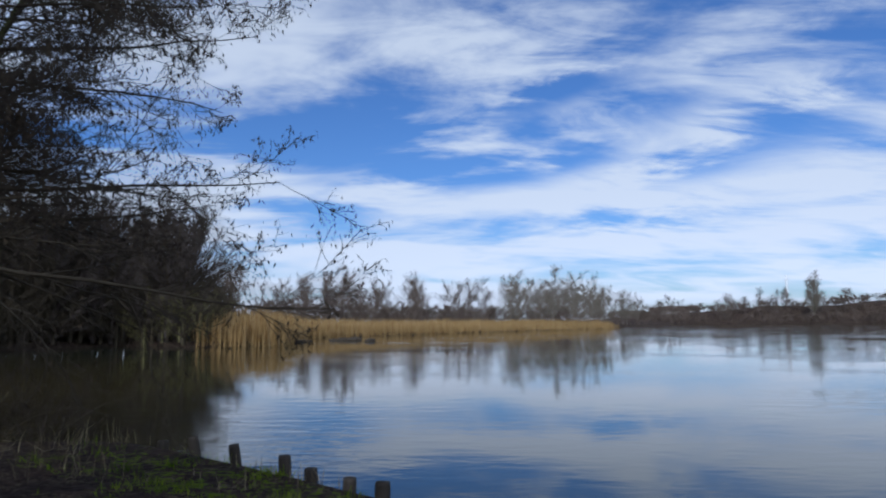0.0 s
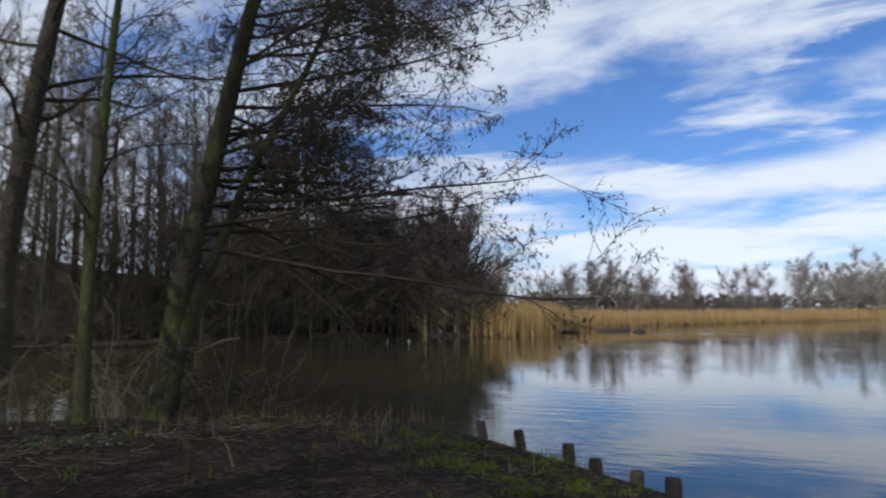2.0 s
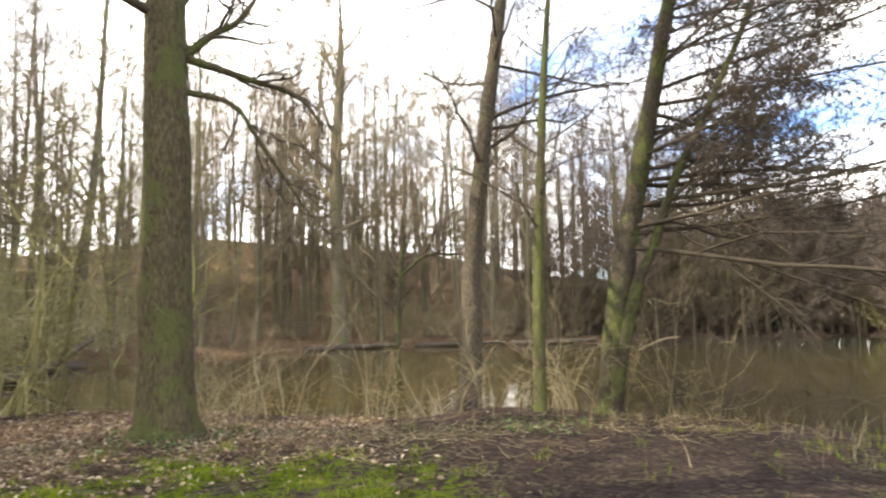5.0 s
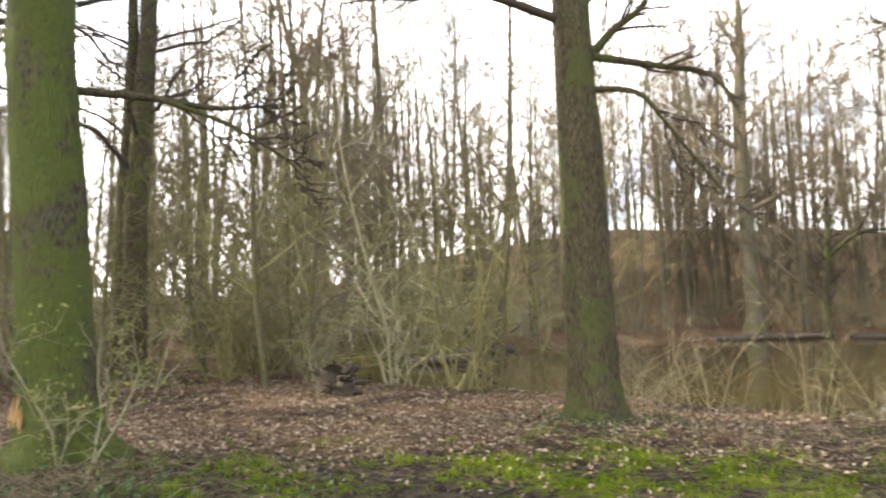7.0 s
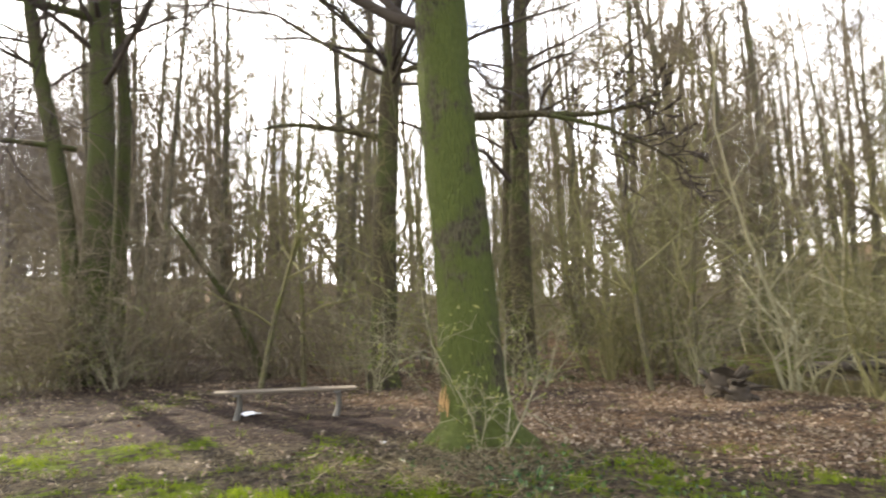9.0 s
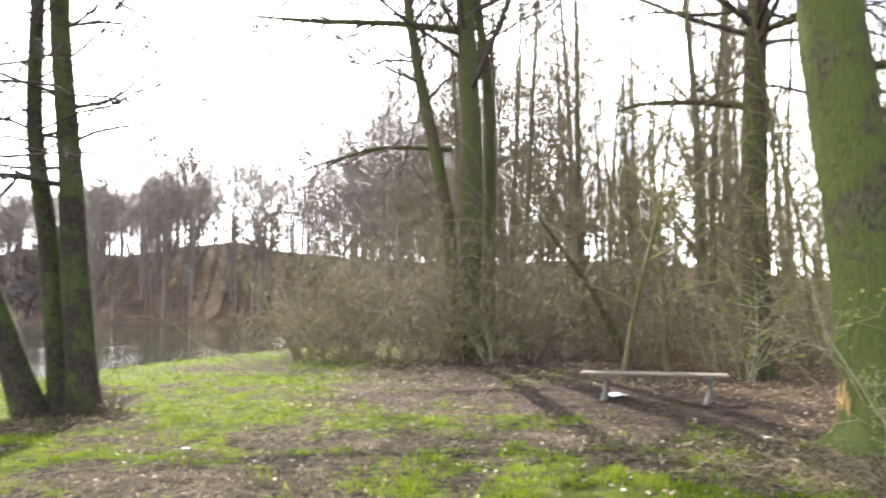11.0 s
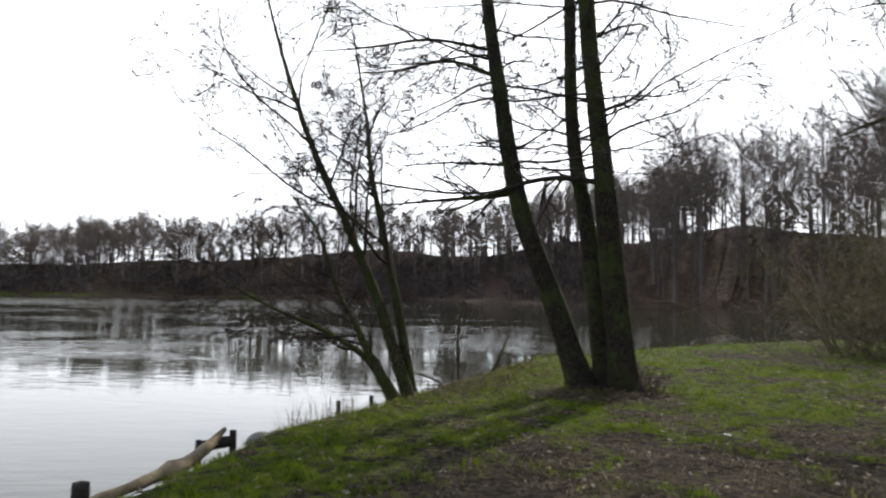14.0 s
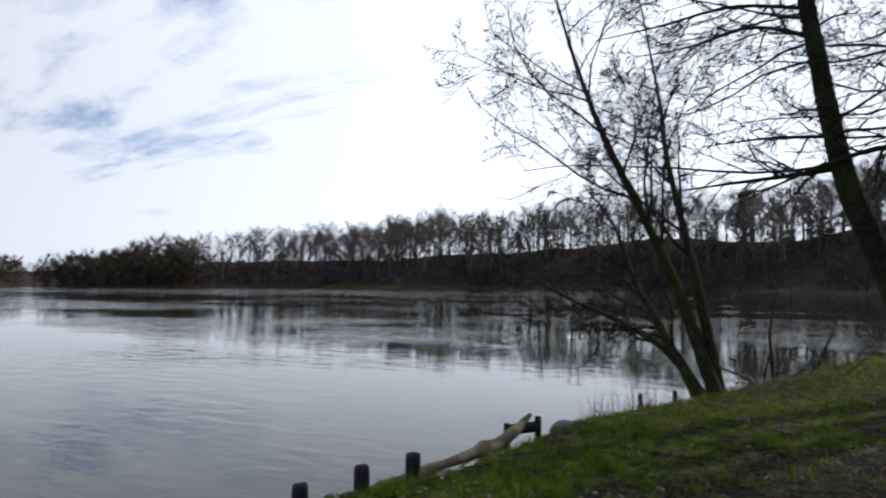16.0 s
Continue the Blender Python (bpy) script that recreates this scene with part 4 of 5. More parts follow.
def woods():
    rng = np.random.default_rng(5)
    kinds = []
    for n in range(7):
        h = rng.uniform(17, 25)
        trunks = [straight(h, rng.uniform(0.12, 0.25), rng)]
        if n in (2, 5):
            trunks.append(([(0.2, 0.1, -0.4), (0.5, 0.2, h * 0.3), (1.2, 0.4, h * 0.6), (1.6, 0.8, h * 0.9)], (0.14, 0.11, 0.07, 0.02)))
        kinds.append(build_tree("woodland_tree", "tall thin bare tree in the wood", trunks, WOOD_SPEC, (M_WOODS, M_TWIG_WOOD), 100 + n, (0, 0, 0),
                                group="trees of the wood", sides=8, flare=0.3, finest=0.012))
    spread(kinds, spots_in(rng, 150, 50, 104, 33, 95, 1.2, 80, 1.6, True) + spots_in(rng, 76, 100, 148, 27, 80, 6, 90, 1.8, True), rng, 4.0, (0.75, 1.28))
    # Darker copies of the woodland trees: the wood's dimness is put into their colours.
    dusky = []
    for n in range(4):
        dusky.append(build_tree("woodland_tree", "tall dark bare tree in the dense wood by the inlet", [straight(rng.uniform(17, 23), rng.uniform(0.12, 0.22), rng)],
                                [dict(WOOD_SPEC[0], n=22, span=(0.12, 1.0)), dict(WOOD_SPEC[1], n=7), WOOD_SPEC[2]], (M_OAK, M_TWIG_FAR), 150 + n, (0, 0, 0), group="trees of the wood", sides=8, flare=0.3, finest=0.013))
    spread(dusky, spots_in(rng, 66, 31, 51, 38, 95, 1.5, 60, 1.6, True), rng)
    # a thick oak and a small crooked tree across the inlet, a forked one further round
    build_tree("oak_tree", "thick tall oak on the far bank of the inlet",
               [([(-45.92, 20.78, -0.4), (-46.03, 20.52, 12.54), (-45.89, 20.84, 20), (-45.9, 20.8, 27)], (0.55, 0.46, 0.3, 0.06))],
               WOOD_SPEC, (M_WOODS, M_TWIG_WOOD), 131, (-45.92, 20.78, h1(-45.92, 20.78)), sides=12, finest=0.012)
    build_tree("crooked_tree", "small crooked dead tree with one bent limb",
               [([(-43.6, 24.2, -0.4), (-43.5, 24.35, 4.1), (-43.3, 24.7, 7.4)], (0.24, 0.2, 0.1))], WOOD_SPEC[:2], (M_ALDER, M_TWIG), 132, (-43.6, 24.2, h1(-43.6, 24.2)),
               limbs=[([(-43.5, 24.45, 4.7), (-42.5, 26.1, 6.1), (-41.1, 28.3, 6.2)], (0.16, 0.12, 0.05))], sides=10, finest=0.012)
    z = h1(-41.5, -8.4)
    build_tree("woodland_tree", "tall forked tree with two upright limbs",
               [([(-41.56, -8.35, z - 0.3), (-41.56, -8.35, 10.56), (-41.53, -8.52, 15.9), (-41.34, -9.37, 18.8), (-41.1, -10.2, 22.5)], (0.34, 0.3, 0.26, 0.16, 0.04)),
                ([(-41.54, -8.45, 15.0), (-41.69, -7.67, 18.51), (-41.8, -7.0, 22)], (0.22, 0.14, 0.04))],
               WOOD_SPEC, (M_WOODS, M_TWIG_WOOD), 133, (-41.56, -8.35, z), sides=10, flare=0.2, finest=0.012)


woods()


def build_shrub(name, label, h, lean, count, seed, mat, group, twigs=(5, 5), thick=0.012, buds=0.0, finest=0.004, base=0.25, crook=0.17, wide=54):
    """A bush of many stems that rise from one foot and arch outwards."""
    rng = np.random.default_rng(seed)
    ob = thing(name, (0, 0, 0), label, "shrub", group)
    a, out = rng.uniform(0, 2 * np.pi, count), np.abs(rng.normal(0, lean, count))
    d = np.stack([np.cos(a) * out, np.sin(a) * out, np.ones(count)], 1)
    P = np.zeros((count, 6, 3))
    P[:, 0] = np.stack([np.cos(a) * base * rng.random(count), np.sin(a) * base * rng.random(count), np.full(count, -0.15)], 1)
    L = h * rng.uniform(0.35, 1.2, count)
    for k in range(1, 6):
        d = d + rng.normal(0, crook, d.shape) + np.array([0, 0, 0.6 * max(crook - 0.17, 0)]) + np.stack([np.cos(a), np.sin(a), 0 * a], 1) * 0.06
        d /= np.linalg.norm(d, axis=1, keepdims=True)
        P[:, k] = P[:, k - 1] + d * (L / 5)[:, None]
    R = (thick * rng.uniform(0.6, 1.5, count))[:, None] * np.linspace(1, 0.25, 6)
    link("stem_clump", mesh_of("stem_clump", *tubes(P, R, 4)), mat, ob, kind="stuff")
    p, r = grow(P, R, rng=rng, n=twigs[0], reach=0.42, thin=0.6, angle=wide, k=5, span=(0.15, 1.0), up=0.02, wander=0.14 + 0.7 * crook)
    q, t = grow(p, r, rng=rng, n=twigs[1] + 1, reach=0.5, thin=0.75, angle=46, k=2, span=(0.1, 1.0), wander=0.2)
    link("twig_crown", mesh_of("twig_crown", *joined([tubes(p, np.maximum(r, finest), 3), ribbons(q, np.maximum(t[:, 0] * 0.55, finest * 0.7), rng)])), mat, ob, kind="stuff")
    if buds:
        link("foliage", mesh_of("foliage", *tips(q, buds, rng, 0.3, 0.45), smooth=False), M_BUD, ob, kind="stuff")
    return ob


def thickets():
    rng = np.random.default_rng(17)
    pale = [build_shrub("hazel_shrub", "crooked leafless shrub with pale catkins in the undergrowth", rng.uniform(5.6, 7.6), 0.22, 11, 200 + n, (M_TWIG_PALE, M_TWIG_OLIVE, M_TWIG_MID, M_TWIG_OLIVE)[n], "shrubs of the thicket", (9, 6), 0.040, 0.06, finest=0.0075, base=0.6, crook=0.30, wide=66) for n in range(4)]
    near = [(-15.6, 0.4), (-16.9, -1.2), (-19.6, -5.2), (-17.4, -5.4), (-21.5, -6.2), (-20.5, -9.8), (-24.5, -12.0), (-18.0, -11.2)]
    spread(pale, near + [(-20.2, -4.2)] + spots_in(rng, 26, 72, 104, 29, 50, 0.4, 30, 2.0), rng, 5, (0.75, 1.15))
    dark = [build_shrub("thicket_shrub", "dense brown leafless shrub with fine twigs", rng.uniform(3.6, 5.0), 0.40, 20, 220 + n, (M_TWIG_WOOD, M_TWIG_MID, M_TWIG_WOOD)[n], "shrubs of the thicket", (6, 6), 0.020, 0.05 if n else 0.0, finest=0.0078, base=0.9, crook=0.26, wide=60) for n in range(3)]
    clump = [(-10.6, -18.6), (-9.0, -19.8), (-7.6, -20.6), (-11.4, -17.2), (-13.8, -17.0), (-15.2, -14.9), (-16.6, -13.0), (-15.2, -11.6), (-9.8, -21.6), (-14.6, -19.0), (-17.5, -16.4), (-19.0, -14.2), (-8.4, -22.4), (-12.2, -21.6), (-18.4, -19.5)]
    spread(dark, clump + [(-8.2, -19.6), (-9.8, -18.2), (-12.4, -17.0), (-16.0, -16.0)] + spots_in(rng, 6, 78, 104, 20, 29, 0.3, 40, 1.8) + spots_in(rng, 40, 44, 78, 46, 72, 0.6, 34, 2.2) + spots_in(rng, 20, 104, 150, 24, 50, 4, 60, 2.4), rng, 5, (0.8, 1.25))
    budding = [build_shrub("elder_shrub", "shrub with pale stems and first green leaf buds", 2.3, 0.12, 6, 240 + n, M_TWIG_PALE, "budding shrubs", (7, 7), 0.014, 0.075) for n in range(2)]
    spread(budding, [(-7.75, -3.95), (-15.0, -6.4), (-16.6, -3.0), (-14.4, -7.9), (-12.9, -9.5), (-11.2, -16.2), (-19.8, -3.4), (-10.9, -17.9)], rng, 3, (0.85, 1.25))
    stems = [build_shrub("sapling", "thin bare sapling stems at the water's edge", 2.3, 0.22, 7, 260 + n, M_TWIG_MID, "saplings along the bank", (4, 4), 0.009) for n in range(2)]
    spread(stems, [(-11.2, 3.4), (-10.9, 2.9), (-12.2, 4.9), (-11.0, 6.2), (-10.5, 8.6), (-9.0, 9.4), (-11.3, 7.2), (-7.9, 9.7), (-7.3, 10.0), (-13.4, 4.2), (-10.0, 8.9), (-12.6, 3.9), (-15.0, 2.4), (-11.9, 4.3), (-13.0, 3.3), (-14.1, 3.0), (-15.7, 1.2), (-10.9, 5.6), (-11.1, 6.8), (-10.7, 7.9), (-9.6, 9.1), (-16.4, 0.2), (-12.0, 2.6), (-14.3, -10.2), (-13.3, -10.3), (-12.6, -19.4)], rng, 4, (0.6, 1.2))
    brush = [build_shrub("alder_brush", "dark low brush hanging over the water", 3.4, 0.62, 18, 280, M_TWIG, "brush at the foot of the alders", (6, 6), 0.014)]
    spread(brush, [(-8.0, 9.5), (-7.3, 10.0), (-9.2, 9.3), (-6.9, 10.3), (-7.7, 9.8), (-6.2, 10.6)], rng, 6, (0.45, 0.75))
    bush = build_shrub("willow_bush", "small bare willow bush on the grassy bank", 2.0, 0.55, 8, 290, M_TWIG_BANK, "", (5, 4), 0.034, finest=0.007)
    bush.location = (2.3, -14.9, h1(2.3, -14.9))
    tuft = [build_shrub("root_sprouts", "dense dark sprouts round the foot of a tree", 0.75, 0.35, 26, 295, M_TWIG, "sprouts at tree feet", (4, 3), 0.006, base=0.4)]
    spread(tuft, [(-1.15, -11.7), (-0.7, -11.45), (-13.4, -9.5), (-11.7, -18.4)], rng, 3, (0.8, 1.2))
    young = []
    for n in range(5):
        line, girth = straight(rng.uniform(6.5, 10.5), rng.uniform(0.045, 0.08), rng, 0.20)
        young.append(build_tree("young_tree", "slender young tree with pale mossy bark", [(line, girth)], [dict(n=18, reach=0.24, thin=0.5, angle=52, k=5, span=(0.18, 1.0), up=0.05, wander=0.2), dict(n=6, reach=0.5, thin=0.6, angle=44, k=4, wander=0.24), dict(n=6, reach=0.55, thin=0.8, angle=42, k=2, wander=0.22)],
                                (M_YOUNG, M_TWIG_OLIVE), 400 + n, (0, 0, 0), group="young trees", sides=7, flare=0.2, finest=0.005))
    spread(young, spots_in(rng, 40, 82, 136, 15.5, 32, 0.8, 40, 1.2) + spots_in(rng, 12, 70, 86, 14.5, 20, 0.2, 10, 1.2), rng, 9, (0.65, 1.25))
    # a bare sapling that leans beside the bench, and one fallen across the inlet's end
    build_tree("leaning_sapling", "mossy sapling leaning over towards the bench", [([(-15.3, -15.1, -0.1), (-14.6, -15.6, 1.9), (-13.7, -16.2, 3.5), (-13.0, -16.6, 4.6)], (0.13, 0.1, 0.07, 0.03))],
               spec_with(dict(n=8, reach=0.4), dict(n=5), dict(n=4), dict(n=2)), (M_ALDER_GREEN, M_TWIG_PALE), 135, (-15.3, -15.1, h1(-15.3, -15.1)), sides=10, flare=0.2)


thickets()


def far_bush(rng, h, low=0.25, fan=50, counts=(13, 7, 8), girth=0.016, finest=0.02, fine=0.95):
    """A light bush for the distance: limbs that rise from the stem to a domed crown, with two orders of twigs."""
    top = 0.82 * h
    p, r = straight(top, h * girth, rng, 0.03)
    P, R = smooth_line(p, r, 6)
    made = [tubes(P[None], R[None], 4)]
    half, wide = np.array([1.0, 1.0, 0.0]) * h * (0.19 + 0.0035 * (fan - 42)), h * (1 - low) / 2
    half[2] = wide
    centre = np.array([0, 0, h * (1 + low) / 2])
    n = counts[0] * 3 // 2
    u = rng.normal(size=(n, 3))
    u[:, 2] = np.abs(u[:, 2]) * np.where(rng.random(n) < 0.3, -0.7, 1.0)
    u /= np.linalg.norm(u, axis=1, keepdims=True)
    end = centre + u * half * rng.uniform(0.66, 1.0, (n, 1))
    z0 = np.clip(end[:, 2] - np.hypot(end[:, 0], end[:, 1]) * rng.uniform(1.0, 2.0, n), 0.02 * h + 0.35 * low * h, 0.78 * h)
    start = np.stack([np.interp(z0, P[:, 2], P[:, 0]), np.interp(z0, P[:, 2], P[:, 1]), z0], 1)
    t = np.linspace(0, 1, 5)
    way = end - start
    L = np.stack([start + way * np.array([q ** 0.8, q ** 0.8, q ** 1.2]) for q in t], 1)
    L[:, 1:-1] += rng.normal(0, 0.012 * h, (n, 3, 3))
    made.append(tubes(L, np.maximum(h * girth * 0.30 * np.linspace(1, 0.25, 5)[None] * rng.uniform(0.7, 1.3, (n, 1)), finest), 3))

    def shoots(lines, count, length, wild, outward):
        N, k, _ = lines.shape
        idx = np.repeat(np.arange(N), count)
        x = rng.uniform(0.25 if k > 2 else 0.1, 0.999, N * count) * (k - 1)
        i = x.astype(int)
        f = (x - i)[:, None]
        o = lines[idx, i] * (1 - f) + lines[idx, i + 1] * f
        T = lines[idx, i + 1] - lines[idx, i]
        T /= np.linalg.norm(T, axis=1, keepdims=True) + 1e-9
        out = (o - centre) / half
        out /= np.linalg.norm(out, axis=1, keepdims=True) + 1e-9
        d = T + outward * out + wild * rng.normal(size=T.shape) + np.array([0, 0, 0.55])
        d /= np.linalg.norm(d, axis=1, keepdims=True)
        return np.stack([o, o + d * (length * h * rng.uniform(0.5, 1.3, N * count))[:, None]], 1)

    twig = shoots(L, counts[1], 0.13, 0.34, 0.45)
    made.append(ribbons(twig, np.full(len(twig), finest * 0.9), rng))
    last = shoots(twig, counts[2], 0.085 * fine, 0.42, 0.2)
    made.append(ribbons(last, np.full(len(last), finest * 0.6), rng))
    return joined(made)


def far_tree(rng, h, low=0.25, fan=50, counts=(13, 7, 8), girth=0.016, finest=0.02, fine=0.95):
    """A light tree for the distance: a trunk up to the top, steep limbs along it and two orders of rising twigs."""
    p, r = straight(0.93 * h, h * girth, rng, 0.035)
    P, R = smooth_line(p, r, 8)
    made = [tubes(P[None], R[None], 4)]
    L, T = grow(P[None], R[None], rng=rng, n=counts[0] + 3, reach=0.43, thin=0.42, angle=fan, k=5, span=(max(0.1, low * 0.75), 0.97), up=0.13, wander=0.10, taper=0.3)
    made.append(tubes(L, np.maximum(T, finest * 0.8), 3))
    A, B = grow(L, T, rng=rng, n=counts[1] + 1, reach=0.42, thin=0.6, angle=40, k=3, span=(0.15, 1.0), up=0.10, wander=0.12)
    made.append(ribbons(A[:, ::2], np.full(len(A), finest * 0.9), rng))
    C, _ = grow(A, B, rng=rng, n=counts[2], reach=0.66 * fine, thin=0.6, angle=38, k=2, span=(0.1, 1.0), up=0.05, wander=0.1)
    made.append(ribbons(C, np.full(len(C), finest * 0.62), rng))
    return joined(made)


def scatter_far(name, label, spots, seed, mat, heights, squash=1.0, **shape):
    """One joined mesh of far trees at the spots (x, y)."""
    rng = np.random.default_rng(seed)
    build = far_bush if shape.get("low", 0.25) < 0.1 else far_tree
    kinds = [build(rng, 12.0, **shape) for _ in range(6)]
    made = []
    for x, y in spots:
        V, F = kinds[rng.integers(6)]
        a, s = rng.uniform(0, 6.28), rng.uniform(*heights) / 12
        c, n = math.cos(a), math.sin(a)
        W = np.stack([(V[:, 0] * c - V[:, 1] * n) * s * squash + x, (V[:, 0] * n + V[:, 1] * c) * s * squash + y, V[:, 2] * s + h1(x, y)], 1)
        made.append((W, F))
    tagged(link(name, mesh_of(name, *joined(made)), mat), label, "trees", kind="stuff")


def far_woods():
    rng = np.random.default_rng(8)
    # the ridge across the lake: beeches on top, scrub down to the water
    scatter_far("far_woods", "bare beech wood along the ridge across the lake", spots_in(rng, 270, 168, 246, 110, 330, 16, 60, 2.6), 9, M_TWIG_RIDGE, (15, 19), 1.3, low=0.36, fan=42, counts=(12, 8, 10), girth=0.019, finest=0.026)
    scatter_far("far_woods", "bare trees on the steep slope behind the bay", spots_in(rng, 100, 146, 178, 60, 175, 6, 58, 3.0), 24, M_TWIG_RIDGE, (15, 24), 1.1, low=0.3, fan=46, counts=(12, 7, 9), girth=0.012, finest=0.012)
    scatter_far("far_scrub", "dark scrub covering the slope down to the far water", spots_in(rng, 440, 177, 250, 95, 350, 0.3, 40, 1.2), 19, M_TWIG_SCRUB, (5, 9), 2.0, low=0.03, fan=62, counts=(7, 5, 5), finest=0.075)
    scatter_far("far_woods", "tall old trees standing above the bay", spots_in(rng, 17, 156, 172, 108, 145, 3, 34, 6.0), 49, M_TWIG_RIDGE, (22, 31), 1.15, low=0.3, fan=48, counts=(14, 9, 12), girth=0.012, finest=0.013)
    scatter_far("far_scrub", "thin brown scrub on the leafy slope behind the bay", spots_in(rng, 64, 148, 178, 60, 170, 0.5, 40, 2.0), 29, M_TWIG_RIDGE, (3, 6), 1.6, low=0.03, fan=58, counts=(9, 6, 7), finest=0.02)
    scatter_far("far_woods", "tall bare trees where the slope comes down to the bay", spots_in(rng, 30, 147, 164, 55, 100, 3, 50, 4.0), 39, M_TWIG_RIDGE, (21, 29), 1.05, low=0.3, fan=48, counts=(14, 8, 11), girth=0.011, finest=0.0095)
    # the dark wood on the bank opposite the posts
    scatter_far("bank_woods", "dark dense alder wood on the opposite bank", spots_in(rng, 54, 21, 42, 40, 84, 0.8, 24, 1.8), 21, M_TWIG_BANK, (9, 14), 1.3, low=0.04, fan=56, counts=(13, 7, 8), finest=0.017, fine=1.0)
    scatter_far("bank_scrub", "dark brush at the foot of the opposite wood", spots_in(rng, 140, 18.9, 48, 38, 82, -0.3, 9, 0.8), 22, M_TWIG_BANK, (3.5, 7), 1.9, low=0.03, fan=64, counts=(11, 7, 8), finest=0.017, fine=1.0)
    scatter_far("bank_woods", "dense brown alder wood at the corner of the opposite bank", spots_in(rng, 36, 21.2, 31, 58, 78, 0.8, 14, 1.3), 28, M_TWIG_SCRUB, (10.5, 13.5), 1.3, low=0.05, fan=56, counts=(14, 8, 10), finest=0.017, fine=1.0)
    scatter_far("bank_scrub", "olive willow scrub at the corner of the opposite bank", spots_in(rng, 12, 19.5, 25, 54, 68, 0.1, 5, 1.5), 58, M_TWIG_OLIVE, (3.2, 5.2), 1.8, low=0.03, fan=62, counts=(11, 7, 9), finest=0.016, fine=1.0)
    # the slopes behind the inlet
    scatter_far("hill_scrub", "leafless undergrowth on the wooded slope", spots_in(rng, 160, 46, 150, 48, 120, 5, 95, 2.0), 26, M_TWIG_WOOD, (3, 7), 1.6, low=0.04, fan=56, counts=(9, 6, 7), finest=0.017, fine=0.9)
    scatter_far("hill_scrub", "tall leafless undergrowth on the slope behind the bench", spots_in(rng, 48, 104, 150, 32, 66, 6, 60, 2.6), 38, M_TWIG_MID, (6, 10), 1.25, low=0.05, fan=50, counts=(12, 7, 8), finest=0.010)
    # behind the reeds
    scatter_far("far_woods", "leafless trees in the flat land behind the reeds", spots_in(rng, 46, 352, 383, 120, 210, 26, 80, 3.0), 10, M_TWIG_FLAT, (7, 12.5), 1.0, low=0.40, counts=(16, 10, 11), girth=0.014, finest=0.026)
    scatter_far("far_scrub", "brown scrub in the flat land behind the reeds", spots_in(rng, 230, 350, 384, 90, 210, 16, 60, 1.5), 20, M_TWIG_FLAT, (3.5, 5.6), 2.1, low=0.03, fan=60, counts=(9, 7, 11), finest=0.042)
    scatter_far("far_woods", "distant bare trees along the far shore", spots_in(rng, 40, 322, 345, 380, 480, 2, 50, 3.0), 12, M_TWIG_FLAT, (7, 12), 1.3, low=0.15, finest=0.07)
    scatter_far("far_scrub", "brown scrub along the distant shore", spots_in(rng, 260, 321, 347, 360, 500, 1, 75, 2.0), 23, M_TWIG_FLAT, (3.5, 6), 2.4, low=0.03, fan=62, counts=(8, 6, 5), finest=0.17)
    scatter_far("far_willows", "pale bare willows at the tip of the reed bed", spots_in(rng, 40, 342.5, 356, 165, 300, 3, 34, 5.0), 13, M_TWIG_GREY, (9.5, 15), 1.25, low=0.12, fan=42, counts=(16, 9, 11), girth=0.012, finest=0.026)
    scatter_far("far_scrub", "brown scrub under the willows at the tip of the reed bed", spots_in(rng, 44, 342.5, 356, 160, 300, 1, 30, 3.0), 53, M_TWIG_FLAT, (3, 5.5), 2.0, low=0.03, fan=60, counts=(9, 6, 9), finest=0.05)
    scatter_far("far_woods", "dark wooded headland at the end of the lake", spots_in(rng, 110, 234, 252, 230, 360, 1, 60, 2.5), 27, M_TWIG_BANK, (9, 15), 1.7, low=0.05, fan=52, counts=(10, 7, 8), finest=0.05)
    scatter_far("far_woods", "low distant trees beyond the headland", spots_in(rng, 90, 246, 259, 260, 620, 0.5, 120, 3.0), 37, M_TWIG_BANK, (7, 12), 1.9, low=0.05, fan=56, counts=(9, 6, 7), finest=0.09)
    # spruces on the slope behind the shrubs
    for n, (x, y) in enumerate(spots_in(rng, 14, 148, 166, 105, 150, 22, 60, 3.0)):
        conifer(x, y, rng.uniform(7, 11), 300 + n)
    poplar()


def conifer(x, y, h, seed):
    rng = np.random.default_rng(seed)
    ob = thing("spruce_tree", (x, y, h1(x, y)), "dark green spruce on the wooded slope", "tree", "spruces on the slope")
    P, R = smooth_line([(0, 0, -0.3), (0, 0, h * 0.5), (0, 0, h)], (0.16, 0.1, 0.02), 8)
    link("trunk", mesh_of("trunk", *tubes(P[None], R[None], 6)), M_WOODS, ob)
    p, r = grow(P[None], R[None], rng=rng, n=46, reach=0.24, thin=0.3, angle=95, k=3, span=(0.08, 0.99), up=-0.05, wander=0.05)
    q, t = grow(p, r, rng=rng, n=7, reach=0.4, thin=0.8, angle=50, k=2, span=(0.1, 1.0), up=-0.1, wander=0.1)
    link("needle_crown", mesh_of("needle_crown", *joined([tubes(p, np.maximum(r, 0.05), 3), tubes(q, np.maximum(t, 0.05), 3)])), M_CONIFER, ob, kind="stuff")


